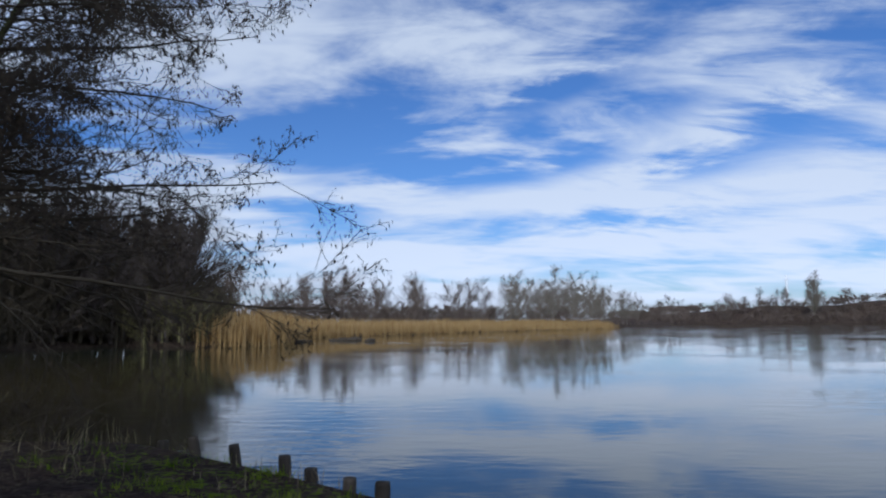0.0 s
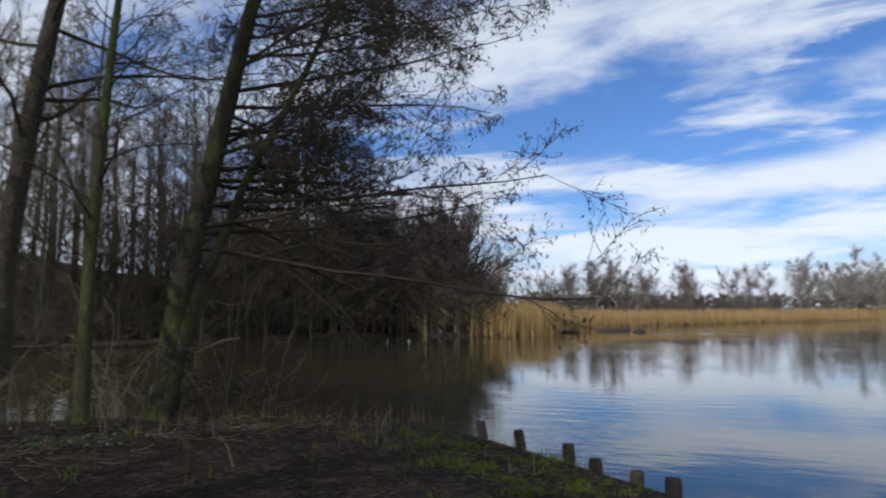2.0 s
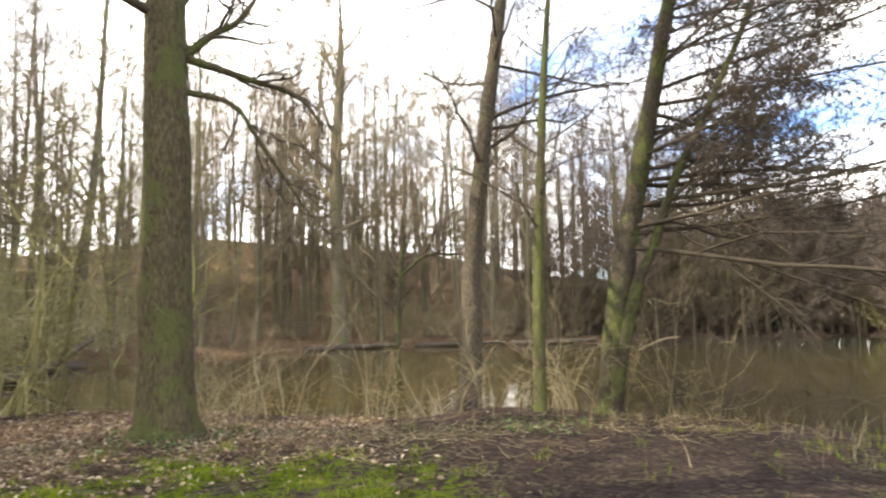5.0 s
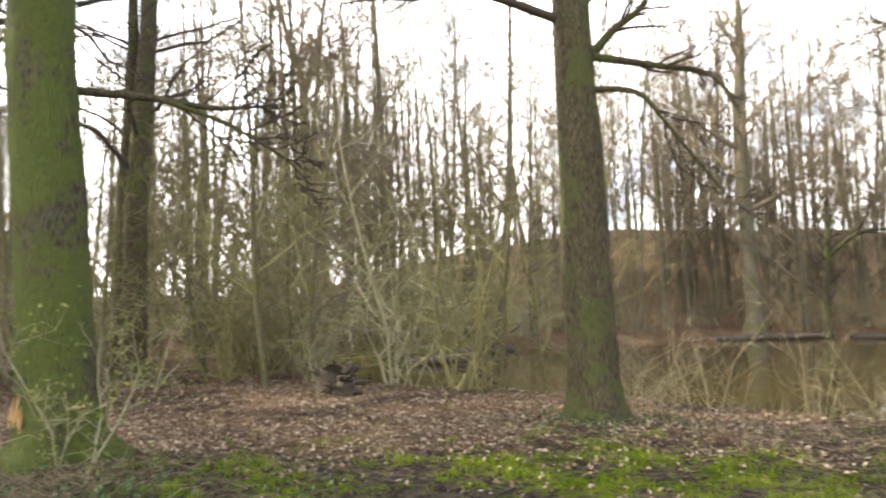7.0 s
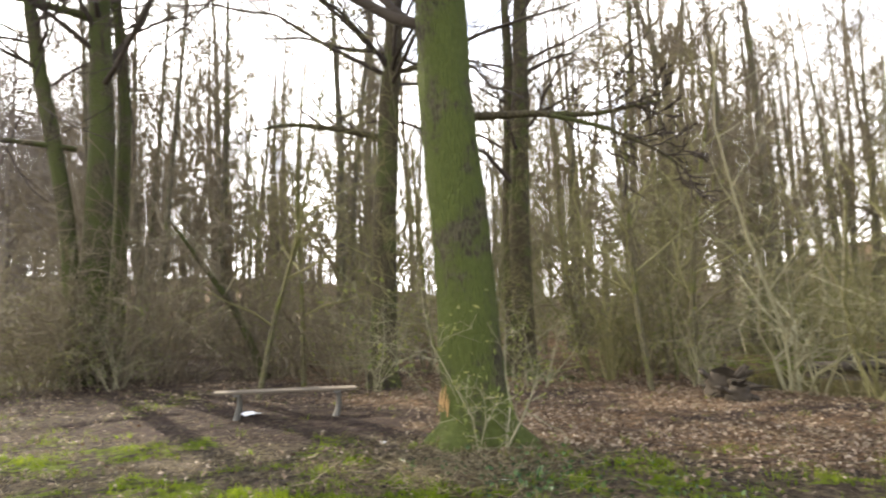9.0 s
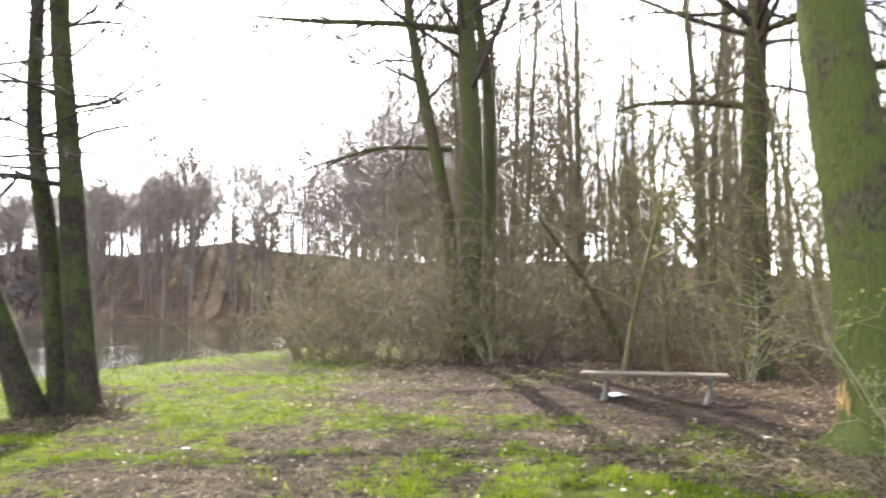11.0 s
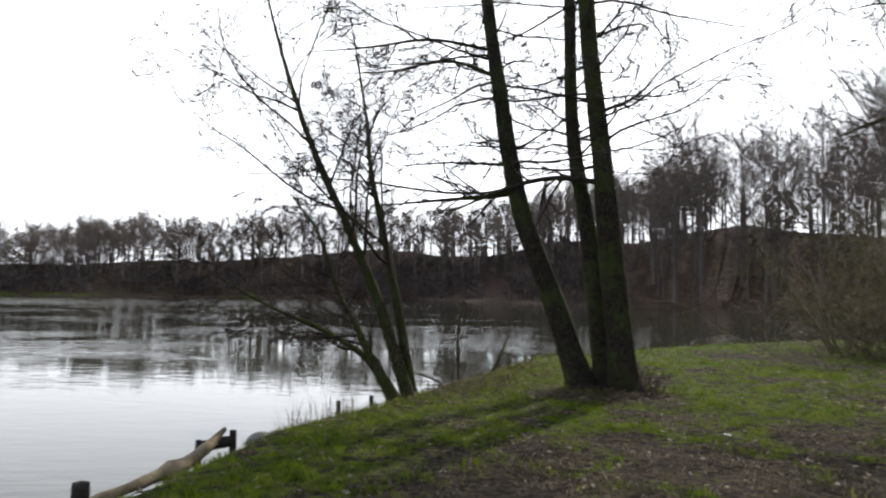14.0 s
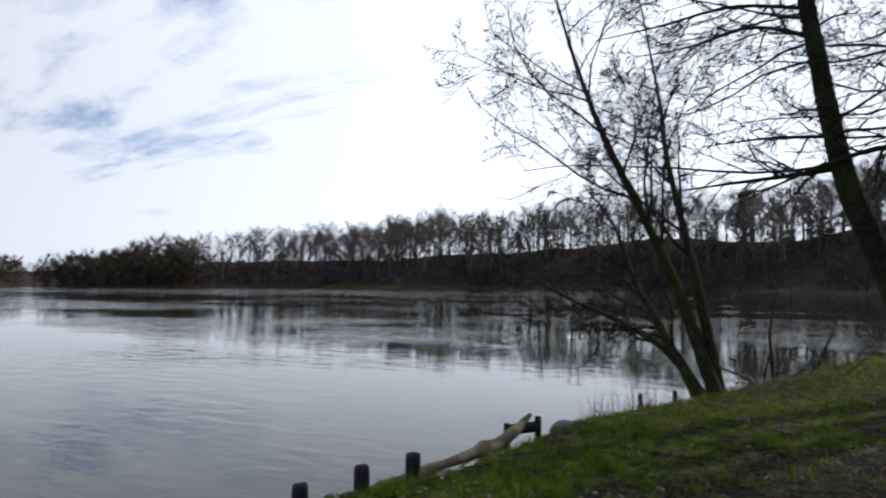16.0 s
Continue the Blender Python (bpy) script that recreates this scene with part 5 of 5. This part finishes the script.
def poplar():
    rng = np.random.default_rng(77)
    x, y = 207.0, 392.7
    ob = thing("poplar_tree", (x, y, h1(x, y)), "tall upright bare poplar on the distant shore", "tree")
    P, R = smooth_line([(0, 0, -0.5), (0.4, 0, 11), (0, 0.3, 22.5)], (0.5, 0.4, 0.08), 10)
    link("trunk", mesh_of("trunk", *tubes(P[None], R[None], 6)), M_WOODS, ob)
    p, r = grow(P[None], R[None], rng=rng, n=44, reach=0.46, thin=0.4, angle=44, k=5, span=(0.10, 0.92), up=0.26, wander=0.08)
    q, t = grow(p, r, rng=rng, n=9, reach=0.4, thin=0.6, angle=28, k=3, up=0.1, wander=0.12)
    u, v = grow(q, t, rng=rng, n=7, reach=0.5, thin=0.8, angle=35, k=2, wander=0.2)
    link("crown", mesh_of("crown", *joined([tubes(a, np.maximum(b, 0.06), 3) for a, b in ((p, r), (q, t), (u, v))])), M_TWIG_GREY, ob, kind="stuff")


far_woods()


# ---------------------------------------------------------------- reeds, grass and leaves
def blades(x, y, z, rng, tall, wide, bend=0.35):
    """Bent pointed blades, three points wide at the foot and one at the tip: two quads and a tip each, as quads."""
    n = len(x)
    a = rng.uniform(0, 2 * np.pi, n)
    h = tall * rng.uniform(0.5, 1.2, n)
    w = wide * rng.uniform(0.6, 1.3, n)
    o = np.stack([x, y, z], 1)
    side = np.stack([np.cos(a), np.sin(a), 0 * a], 1) * w[:, None] * 0.5
    b = rng.uniform(0, 2 * np.pi, n)
    lean = np.stack([np.cos(b), np.sin(b), 0 * b], 1) * (h * np.abs(rng.normal(0, bend, n)))[:, None]
    up = np.stack([0 * h, 0 * h, h], 1)
    mid, top = o + up * 0.55 + lean * 0.3, o + up * 0.95 + lean
    V = np.stack([o - side, o + side, mid - side * 0.8, mid + side * 0.8, top - side * 0.15, top + side * 0.15], 1).reshape(-1, 3)
    i = np.arange(n)[:, None] * 6
    F = np.concatenate([i + np.array([[0, 1, 3, 2]]), i + np.array([[2, 3, 5, 4]])])
    return V, F


def sown(rng, count, b0, b1, r0, r1, power=1.0):
    b = np.radians(rng.uniform(b0, b1, count))
    r = r0 + (r1 - r0) * rng.random(count) ** power
    return -np.sin(b) * r, np.cos(b) * r


def build_reeds():
    rng = np.random.default_rng(31)
    x, y = sown(rng, 170000, -14, 22, 60, 190)
    d = inland(x, y)
    keep = (d > -0.6) & (d < 24) & (rng.random(len(x)) < np.exp(-np.maximum(d, 0) / 9))
    x, y = x[keep][:30000], y[keep][:30000]
    turn = np.degrees(np.arctan2(-x, y))
    keep = rng.random(len(x)) > step(18.2, 21.0, turn)
    x, y = x[keep], y[keep]
    V, F = blades(x, y, np.maximum(height(x, y), WATER_Z - 0.1) - 0.05, rng, (2.6 - 0.8 * step(72, 105, np.hypot(x, y))) * (1 + 0.16 * ripple(x, y, 0.8, 3.0)), 0.08, 0.13)
    tagged(link("reed_bed", mesh_of("reed_bed", V, F, False), M_REED), "dry golden reeds along the lake shore", "reeds", kind="stuff")


def build_grass():
    rng = np.random.default_rng(32)
    x, y = sown(rng, 480000, 0, 360, 3.6, 17, 1.15)
    grass, _, _ = cover(x, y)
    d = inland(x, y)
    rough = ripple(x, y, 4.3, 3.0) * 0.22 + ripple(x, y, 11.0, 5.0) * 0.16
    keep = (d > 0.15) & (rng.random(len(x)) < np.clip((grass + 1.5 * rough - 0.25) * 1.5, 0, 1))
    x, y = x[keep][:135000], y[keep][:135000]
    tall = 0.055 + 0.05 * np.clip(ripple(x, y, 4.3, 3.0) + ripple(x, y, 11.0, 5.0), -1, 1.5)
    V, F = blades(x, y, height(x, y) - 0.008, rng, tall, 0.009, 0.75)
    tagged(link("grass", mesh_of("grass", V, F, False), M_GRASS), "short patchy green grass", "grass", kind="stuff")
    x, y = sown(rng, 9000, 150, 205, 15, 30)
    grass, _, _ = cover(x, y)
    keep = (inland(x, y) > 0.2) & (rng.random(len(x)) < grass)
    V, F = blades(x[keep], y[keep], height(x[keep], y[keep]) - 0.01, rng, 0.10, 0.02, 0.6)
    tagged(link("grass", mesh_of("grass", V, F, False), M_GRASS), "short green grass on the point", "grass", kind="stuff")
    # last year's flattened grass between the green
    x, y = sown(rng, 220000, 100, 240, 3.6, 17, 1.15)
    grass, _, turf = cover(x, y)
    keep = (inland(x, y) > 0.1) & (rng.random(len(x)) < np.clip(1.0 - 1.3 * grass, 0.05, 1) * turf * np.clip(0.7 + ripple(x, y, 3.1, 8.0) + ripple(x, y, 8.0, 1.0), 0, 1))
    x, y = x[keep][:52000], y[keep][:52000]
    V, F = blades(x, y, height(x, y) - 0.004, rng, 0.04, 0.009, 1.8)
    tagged(link("dead_grass", mesh_of("dead_grass", V, F, False), M_STRAW), "flattened straw-coloured dead grass between green patches", "grass", kind="stuff")
    # dry stalks along the bank
    made = []
    for b0, b1, r0, r1, n, tall in ((24, 50, 8.0, 12.6, 620, 0.36), (48, 95, 9.5, 18, 700, 0.36), (176, 200, 10.0, 19, 700, 0.22), (197, 203, 9.2, 11.2, 150, 0.42), (181, 194, 11.0, 17, 900, 0.15), (110, 122, 7.2, 9, 200, 0.25), (0, 24, 7.4, 11, 120, 0.22)):
        x, y = sown(rng, n * 6, b0, b1, r0, r1)
        d = inland(x, y)
        keep = (d > -0.05) & (rng.random(len(x)) < np.exp(-np.maximum(d - 0.2, 0) / 0.9)) & (ripple(x, y, 2.3, 6.0) > -0.1)
        x, y = x[keep][:n], y[keep][:n]
        made.append(blades(x, y, np.maximum(height(x, y), WATER_Z) - 0.02, rng, tall, 0.008, 0.35))
    tagged(link("dry_stalks", mesh_of("dry_stalks", *joined(made), False), M_STRAW), "dry straw-coloured stalks along the bank", "stalks", kind="stuff")


def build_leaves():
    rng = np.random.default_rng(33)
    x, y = sown(rng, 290000, 30, 236, 4.5, 22, 1.15)
    _, litter, _ = cover(x, y)
    d = inland(x, y)
    keep = (d > 0.05) & (rng.random(len(x)) < np.clip(litter * (1 + 0.6 * ripple(x, y, 2.0, 9.0)), 0.025, 1) * 0.85 * step(48, 66, np.degrees(np.arctan2(-x, y)) % 360))
    x, y = x[keep][:78000], y[keep][:78000]
    n = len(x)
    a, tilt, s = rng.uniform(0, 6.28, n), rng.normal(0, 0.45, n), rng.uniform(0.011, 0.037, n)
    f = np.stack([np.cos(a) * np.cos(tilt), np.sin(a) * np.cos(tilt), np.sin(tilt)], 1)
    q = np.stack([-np.sin(a), np.cos(a), rng.normal(0, 0.5, n)], 1)
    o = np.stack([x, y, height(x, y) + 0.012 + rng.random(n) * 0.02], 1)
    k = s[:, None]
    curl = np.array([[0, 0, 1.0]]) * k * rng.uniform(0.0, 0.35, (n, 1))
    V = np.stack([o - f * k, o - f * k * 0.2 + q * k * 0.5 + curl, o - f * k * 0.2 - q * k * 0.5 + curl, o + f * k * 0.5 + q * k * 0.42 + curl, o + f * k * 0.5 - q * k * 0.42 + curl, o + f * k * 1.1 + curl * 0.5], 1).reshape(-1, 3)
    i = np.arange(n)[:, None] * 6
    T = np.concatenate([i + np.array([t]) for t in ((0, 2, 1), (1, 2, 3), (2, 4, 3), (3, 4, 5))])
    tagged(link("dead_leaves", mesh_of("dead_leaves", V, T, False), M_LEAF), "brown curled dead leaves covering the ground", "leaves", kind="stuff")
    # fallen twigs
    x, y = sown(rng, 900, 48, 225, 4.8, 18)
    keep = inland(x, y) > 0.2
    x, y = x[keep], y[keep]
    n = len(x)
    a, L = rng.uniform(0, 6.28, n), rng.uniform(0.1, 0.5, n)
    P = np.zeros((n, 3, 3))
    for k, f in enumerate((-0.5, 0.0, 0.5)):
        px, py = x + np.cos(a) * L * f + rng.normal(0, 0.02, n), y + np.sin(a) * L * f + rng.normal(0, 0.02, n)
        P[:, k] = np.stack([px, py, height(px, py) + 0.014 + rng.random(n) * 0.03], 1)
    tagged(link("fallen_twigs", mesh_of("fallen_twigs", *tubes(P, np.full((n, 3), 0.0045) * rng.uniform(0.5, 1.5, (n, 1)), 3)), M_TWIG_FAR), "small fallen twigs on the ground", "twigs", kind="stuff")


def build_herbs():
    """Ground ivy at the feet of the oaks, and flattened dead stalks beside them."""
    rng = np.random.default_rng(35)
    made, straw = [], []
    for cx, cy, s, n in ((-10.1, 1.9, 0.5, 260), (-9.9, 2.7, 0.5, 120), (-7.1, -3.2, 0.4, 170), (-6.5, -2.8, 0.35, 170), (-6.6, -4.1, 0.2, 40), (-6.3, -1.6, 0.5, 120), (-17.0, -7.2, 0.7, 300), (-8.0, 6.6, 0.5, 160)):
        x, y = cx + rng.normal(0, s, n), cy + rng.normal(0, s, n)
        P = np.stack([x, y, height(x, y) + rng.random(n) * 0.10], 1)[:, None, :]
        V, F = tips(P, 0.055, rng, 0.0, 0.75)
        made.append((V, F))
    tagged(link("ground_ivy", mesh_of("ground_ivy", *joined(made), False), M_IVY), "dark green ivy leaves creeping over the ground", "ivy", kind="stuff")
    for cx, cy, sx, sy, n in ((-7.0, -3.8, 0.7, 0.6, 1300), (-9.0, 3.6, 0.9, 1.2, 520), (-8.2, 5.6, 0.9, 1.0, 380), (-9.9, 0.6, 0.7, 0.9, 300), (-7.4, 8.6, 0.9, 0.7, 300), (1.6, -13.6, 0.7, 1.6, 700), (2.4, -11.6, 0.7, 0.9, 400), (-0.4, -11.4, 0.5, 0.4, 300), (3.4, -9.4, 0.7, 1.0, 160)):
        x, y, a, L = cx + rng.normal(0, sx, n), cy + rng.normal(0, sy, n), rng.uniform(0, 6.28, n), rng.uniform(0.08, 0.34, n)
        P = np.zeros((n, 3, 3))
        for k, f in enumerate((-0.5, 0.0, 0.5)):
            px, py = x + np.cos(a) * L * f, y + np.sin(a) * L * f
            P[:, k] = np.stack([px, py, height(px, py) + 0.01 + rng.random(n) * (0.02 + 0.09 * (k == 2))], 1)
        keep = inland(x, y) > 0.15
        straw.append(tubes(P[keep], np.full((int(keep.sum()), 3), 0.004), 3))
    tagged(link("dead_stalks", mesh_of("dead_stalks", *joined(straw)), M_STRAW), "flattened pale dead stalks lying on the ground", "stalks", kind="stuff")


build_reeds()
build_herbs()
build_grass()
build_leaves()


# ---------------------------------------------------------------- posts along the bank
def post(name, x, y, top, r, lean, group, label):
    base = h1(x, y) - 0.3
    ob = thing(name, (x, y, base), label, "post", group)
    rng = np.random.default_rng(int(abs(x * 100) + abs(y * 37)))
    z = np.array([0, 0.2, 0.45, 0.75, 0.93, 1.0, 1.0]) * (top - base)
    rad = np.array([1.02, 1.0, 1.0, 0.98, 0.97, 0.88, 0.02]) * r
    P = np.stack([z * lean[0], z * lean[1], z], 1)
    P[-1, 2] += 0.004
    V, F = tubes(P[None], rad[None], 12)
    V += rng.normal(0, r * 0.03, V.shape)
    link("shaft", mesh_of("shaft", V, F), M_POST, ob)
    return ob


for px, py, top, r, lx, ly in ((-4.26, 10.51, -0.12, 0.085, 0.05, 0.02), (-3.54, 10.19, -0.02, 0.075, -0.18, 0.05), (-2.77, 9.53, 0.0, 0.075, -0.14, 0.0), (-2.05, 8.99, -0.04, 0.08, -0.03, 0.0),
                               (-1.68, 8.67, -0.13, 0.085, 0.0, 0.0), (-1.16, 8.19, -0.13, 0.08, 0.02, 0.0), (-0.75, 7.85, -0.1, 0.085, 0.0, 0.03)):
    post("bank_post", px, py, top, r, (lx, ly), "posts along the bank", "dark weathered wooden post at the water's edge")
for px, py, top, r in ((4.95, -4.95, -0.29, 0.08), (4.6, -5.42, -0.17, 0.08), (4.3, -5.85, -0.10, 0.08), (4.58, -8.3, -0.25, 0.04), (4.22, -8.49, -0.15, 0.045), (3.3, -9.85, 0.04, 0.035), (3.0, -10.5, 0.03, 0.035)):
    post("bank_post", px, py, top, r, (0.0, 0.0), "posts along the bank", "dark weathered wooden post at the water's edge")


# ---------------------------------------------------------------- bench, log and other small things
def box(bm, lo, hi, bevel=0.006):
    """A bevelled box from its two corners."""
    made = bmesh.ops.create_cube(bm, size=1.0)["verts"]
    c, s = (Vector(lo) + Vector(hi)) / 2, Vector(hi) - Vector(lo)
    for v in made:
        v.co = Vector((v.co.x * s.x, v.co.y * s.y, v.co.z * s.z)) + c
    bmesh.ops.bevel(bm, geom=list({e for v in made for e in v.link_edges}), offset=bevel, segments=2, affect="EDGES", profile=0.5)
    return bm


def build_bench():
    a, b = Vector((-8.38, -9.42)), Vector((-9.98, -7.66))
    mid, along = (a + b) / 2, b - a
    half = along.length / 2
    z = h1(mid.x, mid.y)
    ob = thing("bench", (mid.x, mid.y, z), "backless weathered wooden bench on two concrete feet", "bench")
    ob.rotation_euler[2] = math.atan2(along.y, along.x)
    for y0 in (-0.20, 0.02):
        part("plank", box(bmesh.new(), (-half, y0, 0.435), (half, y0 + 0.19, 0.478), 0.012), M_BENCH, ob)
    for x in (-half * 0.68, half * 0.72):
        P, R = smooth_line([(x, 0, 0.43), (x + 0.035, 0, 0.30), (x + 0.02, 0, 0.12), (x - 0.06, 0, -0.15)], (0.05, 0.042, 0.048, 0.075), 9)
        V, F = tubes(P[None], R[None], 10)
        V[:, 1] *= 2.6
        foot = link("foot", mesh_of("foot", V, F), M_CONCRETE, ob, "curved grey concrete foot")
        part("bracket", box(bmesh.new(), (x - 0.06, -0.19, 0.395), (x + 0.06, 0.19, 0.432), 0.008), M_CONCRETE, foot)


def wood_piece(name, label, category, points, radii, mat, sides=10, rough=0.10, seed=1, group=""):
    """A log or stump: a knobbly round body with closed ends."""
    rng = np.random.default_rng(seed)
    at = points[0]
    P, R = smooth_line(np.array(points) - np.array(at), radii, 16)
    R = R * (1 + rough * rng.normal(0, 0.5, 16))
    P = np.vstack([P[:1], P, P[-1:]])
    P[0] -= (P[2] - P[1]) * 0.02
    P[-1] += (P[-2] - P[-3]) * 0.02
    R = np.concatenate([[0.004], R, [0.004]])
    V, F = tubes(P[None], R[None], sides)
    V += rng.normal(0, rough * float(np.mean(radii)) * 0.25, V.shape)
    return tagged(link_at(name, mesh_of(name, V, F), mat, at), label, category, group)


def link_at(name, me, mat, at):
    ob = link(name, me, mat)
    ob.location = at
    return ob


def root_stump(x, y, r, h, seed):
    rng = np.random.default_rng(seed)
    z = h1(x, y)
    ob = thing("stump", (x, y, z), "dark rotten stump with torn roots on the bank", "stump", "stumps on the bank")
    P, R = smooth_line([(0, 0, -0.2), (0.03, 0.0, h * 0.4), (0.07, 0.04, h)], (r * 1.2, r, r * 0.7), 9)
    V, F = tubes(P[None], R[None], 14)
    V += rng.normal(0, r * 0.09, V.shape)
    link("bole", mesh_of("bole", V, F), M_SNAG, ob)
    for n in range(13):
        a, up = rng.uniform(0, 6.28), rng.uniform(0.0, 0.9)
        d = np.array([math.cos(a), math.sin(a), up])
        line = [d * r * 0.5 + (0, 0, h * 0.3), d * r * 1.3 + (0, 0, h * 0.35) + rng.normal(0, 0.06, 3), d * r * 1.7 + (0, 0, h * 0.15) + rng.normal(0, 0.10, 3)]
        Q, S = smooth_line(line, (0.06, 0.04, 0.012), 7)
        link("root", mesh_of("root", *tubes(Q[None], S[None], 6)), M_SNAG, ob)


def bits():
    # the pale log that lies along the bank, its end propped up on the posts
    wood_piece("bank_log", "pale barkless log lying along the bank, one end raised", "log",
               [(4.63, -5.22, -0.44), (4.55, -5.8, -0.43), (4.51, -6.43, -0.42), (4.44, -7.13, -0.4), (4.34, -7.57, -0.37), (4.34, -8.12, -0.27), (4.31, -8.45, -0.13)], (0.05, 0.06, 0.068, 0.072, 0.085, 0.08, 0.03), M_LOG, 12, 0.30, 3)
    wood_piece("board", "short dark board between two bank posts", "board", [(4.58, -8.32, -0.34), (4.22, -8.5, -0.28)], (0.07, 0.07), M_POST, 8, 0.05, 4)
    # stumps with torn roots
    for x, y, r, h, seed in ((-14.74, -2.32, 0.34, 0.5, 5), (-11.43, 7.74, 0.2, 0.5, 6), (-14.2, -2.0, 0.22, 0.3, 7)):
        root_stump(x, y, r, h, seed)
    # trunks fallen along the far bank of the inlet
    for n, (x0, y0, x1, y1, r) in enumerate(((-44.6, 17.5, -43.4, 24.5, 0.22), (-43.4, 25.5, -40.5, 31.5, 0.2), (-37.5, 3.6, -32.0, -0.4, 0.22), (-44.8, 20.5, -46.5, 24.5, 0.3), (-40.2, 32.0, -37.5, 38.0, 0.25))):
        wood_piece("fallen_trunk", "dark fallen trunk along the far bank", "log", [(x0, y0, -0.42), ((x0 + x1) / 2, (y0 + y1) / 2 + 0.3, -0.3), (x1, y1, -0.25)], (r, r * 0.9, r * 0.6), M_SNAG, 8, 0.2, 40 + n)
    wood_piece("fallen_trunk", "crooked dead trunk with one end raised over the water", "log", [(-29.0, -1.6, -0.45), (-28.8, 0.3, -0.3), (-28.6, 1.5, -0.05), (-28.3, 3.1, 1.05)], (0.22, 0.2, 0.15, 0.05), M_SNAG, 8, 0.2, 46)
    # driftwood in the lake off the reeds
    for n, (x, y, L, r) in enumerate(((-19.5, 70.0, 4.2, 0.18), (-13.5, 76.0, 3.0, 0.25), (-11.8, 77.5, 1.6, 0.35), (-9.0, 72.5, 0.9, 0.25), (-17.0, 71.0, 2.6, 0.15))):
        wood_piece("driftwood", "dark driftwood lying in shallow water", "driftwood", [(x, y, -0.55), (x + L * 0.5, y + 0.6, -0.42), (x + L, y + 0.3, -0.40)], (r, r, r * 0.5), M_SNAG, 8, 0.3, 60 + n)
    # a pale broken branch between the leaning alders
    wood_piece("broken_branch", "pale broken branch caught in a tree", "branch", [(-8.25, 9.22, 1.0), (-7.95, 9.5, 1.18), (-7.75, 9.7, 1.22)], (0.02, 0.025, 0.012), M_LOG, 6, 0.1, 70)
    # stones at the edge
    for n, (x, y, r) in enumerate(((3.78, -8.3, 0.17), (3.7, -8.62, 0.13), (3.55, -9.0, 0.1), (3.88, -8.02, 0.09))):
        bm = bmesh.new()
        bmesh.ops.create_icosphere(bm, subdivisions=2, radius=r)
        for v in bm.verts:
            v.co *= 1 + 0.25 * noise.noise(v.co * 6 + Vector((n * 3, 0, 0)))
            v.co.z *= 0.7
        me = bpy.data.meshes.new("bank_stone")
        bm.to_mesh(me)
        bm.free()
        tagged(link_at("bank_stone", me, M_STONE, (x, y, h1(x, y) + r * 0.2)), "dark rounded stone at the edge of the bank", "stone", "stones at the edge")
    # crumpled paper on the ground
    for n, (x, y, s) in enumerate(((-9.05, -9.3, 0.16), (-9.25, -9.55, 0.1), (-1.7, -8.6, 0.035), (-7.9, -5.6, 0.035), (-6.6, -3.2, 0.035))):
        bm = bmesh.new()
        bmesh.ops.create_grid(bm, x_segments=6, y_segments=6, size=s)
        for v in bm.verts:
            v.co.z += 0.35 * s * noise.noise(v.co * (9 * 0.1 / s) + Vector((n * 5, 2, 1))) + 0.15 * s
        bmesh.ops.solidify(bm, geom=bm.faces[:], thickness=0.002)
        me = bpy.data.meshes.new("paper_scrap")
        bm.to_mesh(me)
        bm.free()
        tagged(link_at("paper_scrap", me, M_PAPER, (x, y, h1(x, y) + 0.01)), "crumpled white paper scrap on the ground", "litter", "paper scraps")


build_bench()
bits()


# ---------------------------------------------------------------- far houses and mast
def house(x, y, w, d, h, roof, turn, label):
    z = h1(x, y)
    ob = thing("house", (x, y, z), label, "house", "far houses")
    ob.rotation_euler[2] = radians(turn)
    part("wall", box(bmesh.new(), (-w / 2, -d / 2, -1), (w / 2, d / 2, h), 0.02), M_WALL, ob)
    bm = bmesh.new()
    e = 0.5
    vs = [bm.verts.new(p) for p in ((-w / 2 - e, -d / 2 - e, h), (w / 2 + e, -d / 2 - e, h), (w / 2 + e, d / 2 + e, h), (-w / 2 - e, d / 2 + e, h), (-w / 2 - e, 0, h + roof), (w / 2 + e, 0, h + roof))]
    for f in ((0, 1, 5, 4), (2, 3, 4, 5), (0, 4, 3), (1, 2, 5), (3, 2, 1, 0)):
        bm.faces.new([vs[i] for i in f])
    part("roof", bm, M_ROOF, ob)
    for k in range(3):
        x0 = -w / 2 + w * (k + 0.5) / 3 - 0.6
        window = part("window", box(bmesh.new(), (x0 - 0.1, -d / 2 - 0.06, h * 0.45 - 0.1), (x0 + 1.3, -d / 2 + 0.05, h * 0.45 + 1.4), 0.02), M_STEEL, ob)
        part("pane", box(bmesh.new(), (x0, -d / 2 - 0.09, h * 0.45), (x0 + 1.2, -d / 2 - 0.04, h * 0.45 + 1.3), 0.01), M_GLASS, window, "dark window pane")


for hx, hy, hw, hh, ht in ((184, 580, 8, 5, 15), (196, 586, 7, 5, -10), (206, 582, 9, 5, 20), (176, 592, 7, 5, 5)):
    house(hx + 8, hy + 26, hw, 8, hh, 3.5, ht, "white rendered house with red tiled roof among far trees")
house(418, -168, 12, 8, 3.5, 4, 60, "house with red-brown roof on the distant shore")

mast = thing("mast", (396, 808, h1(396, 808)), "slender white mast rising behind a distant hill", "mast")
mast_line, mast_girth = smooth_line([(0, 0, -1), (0, 0, 25), (0, 0, 44)], (1.6, 1.4, 0.9), 10)
link("tower", mesh_of("tower", *tubes(mast_line[None], mast_girth[None], 12)), M_STEEL, mast)
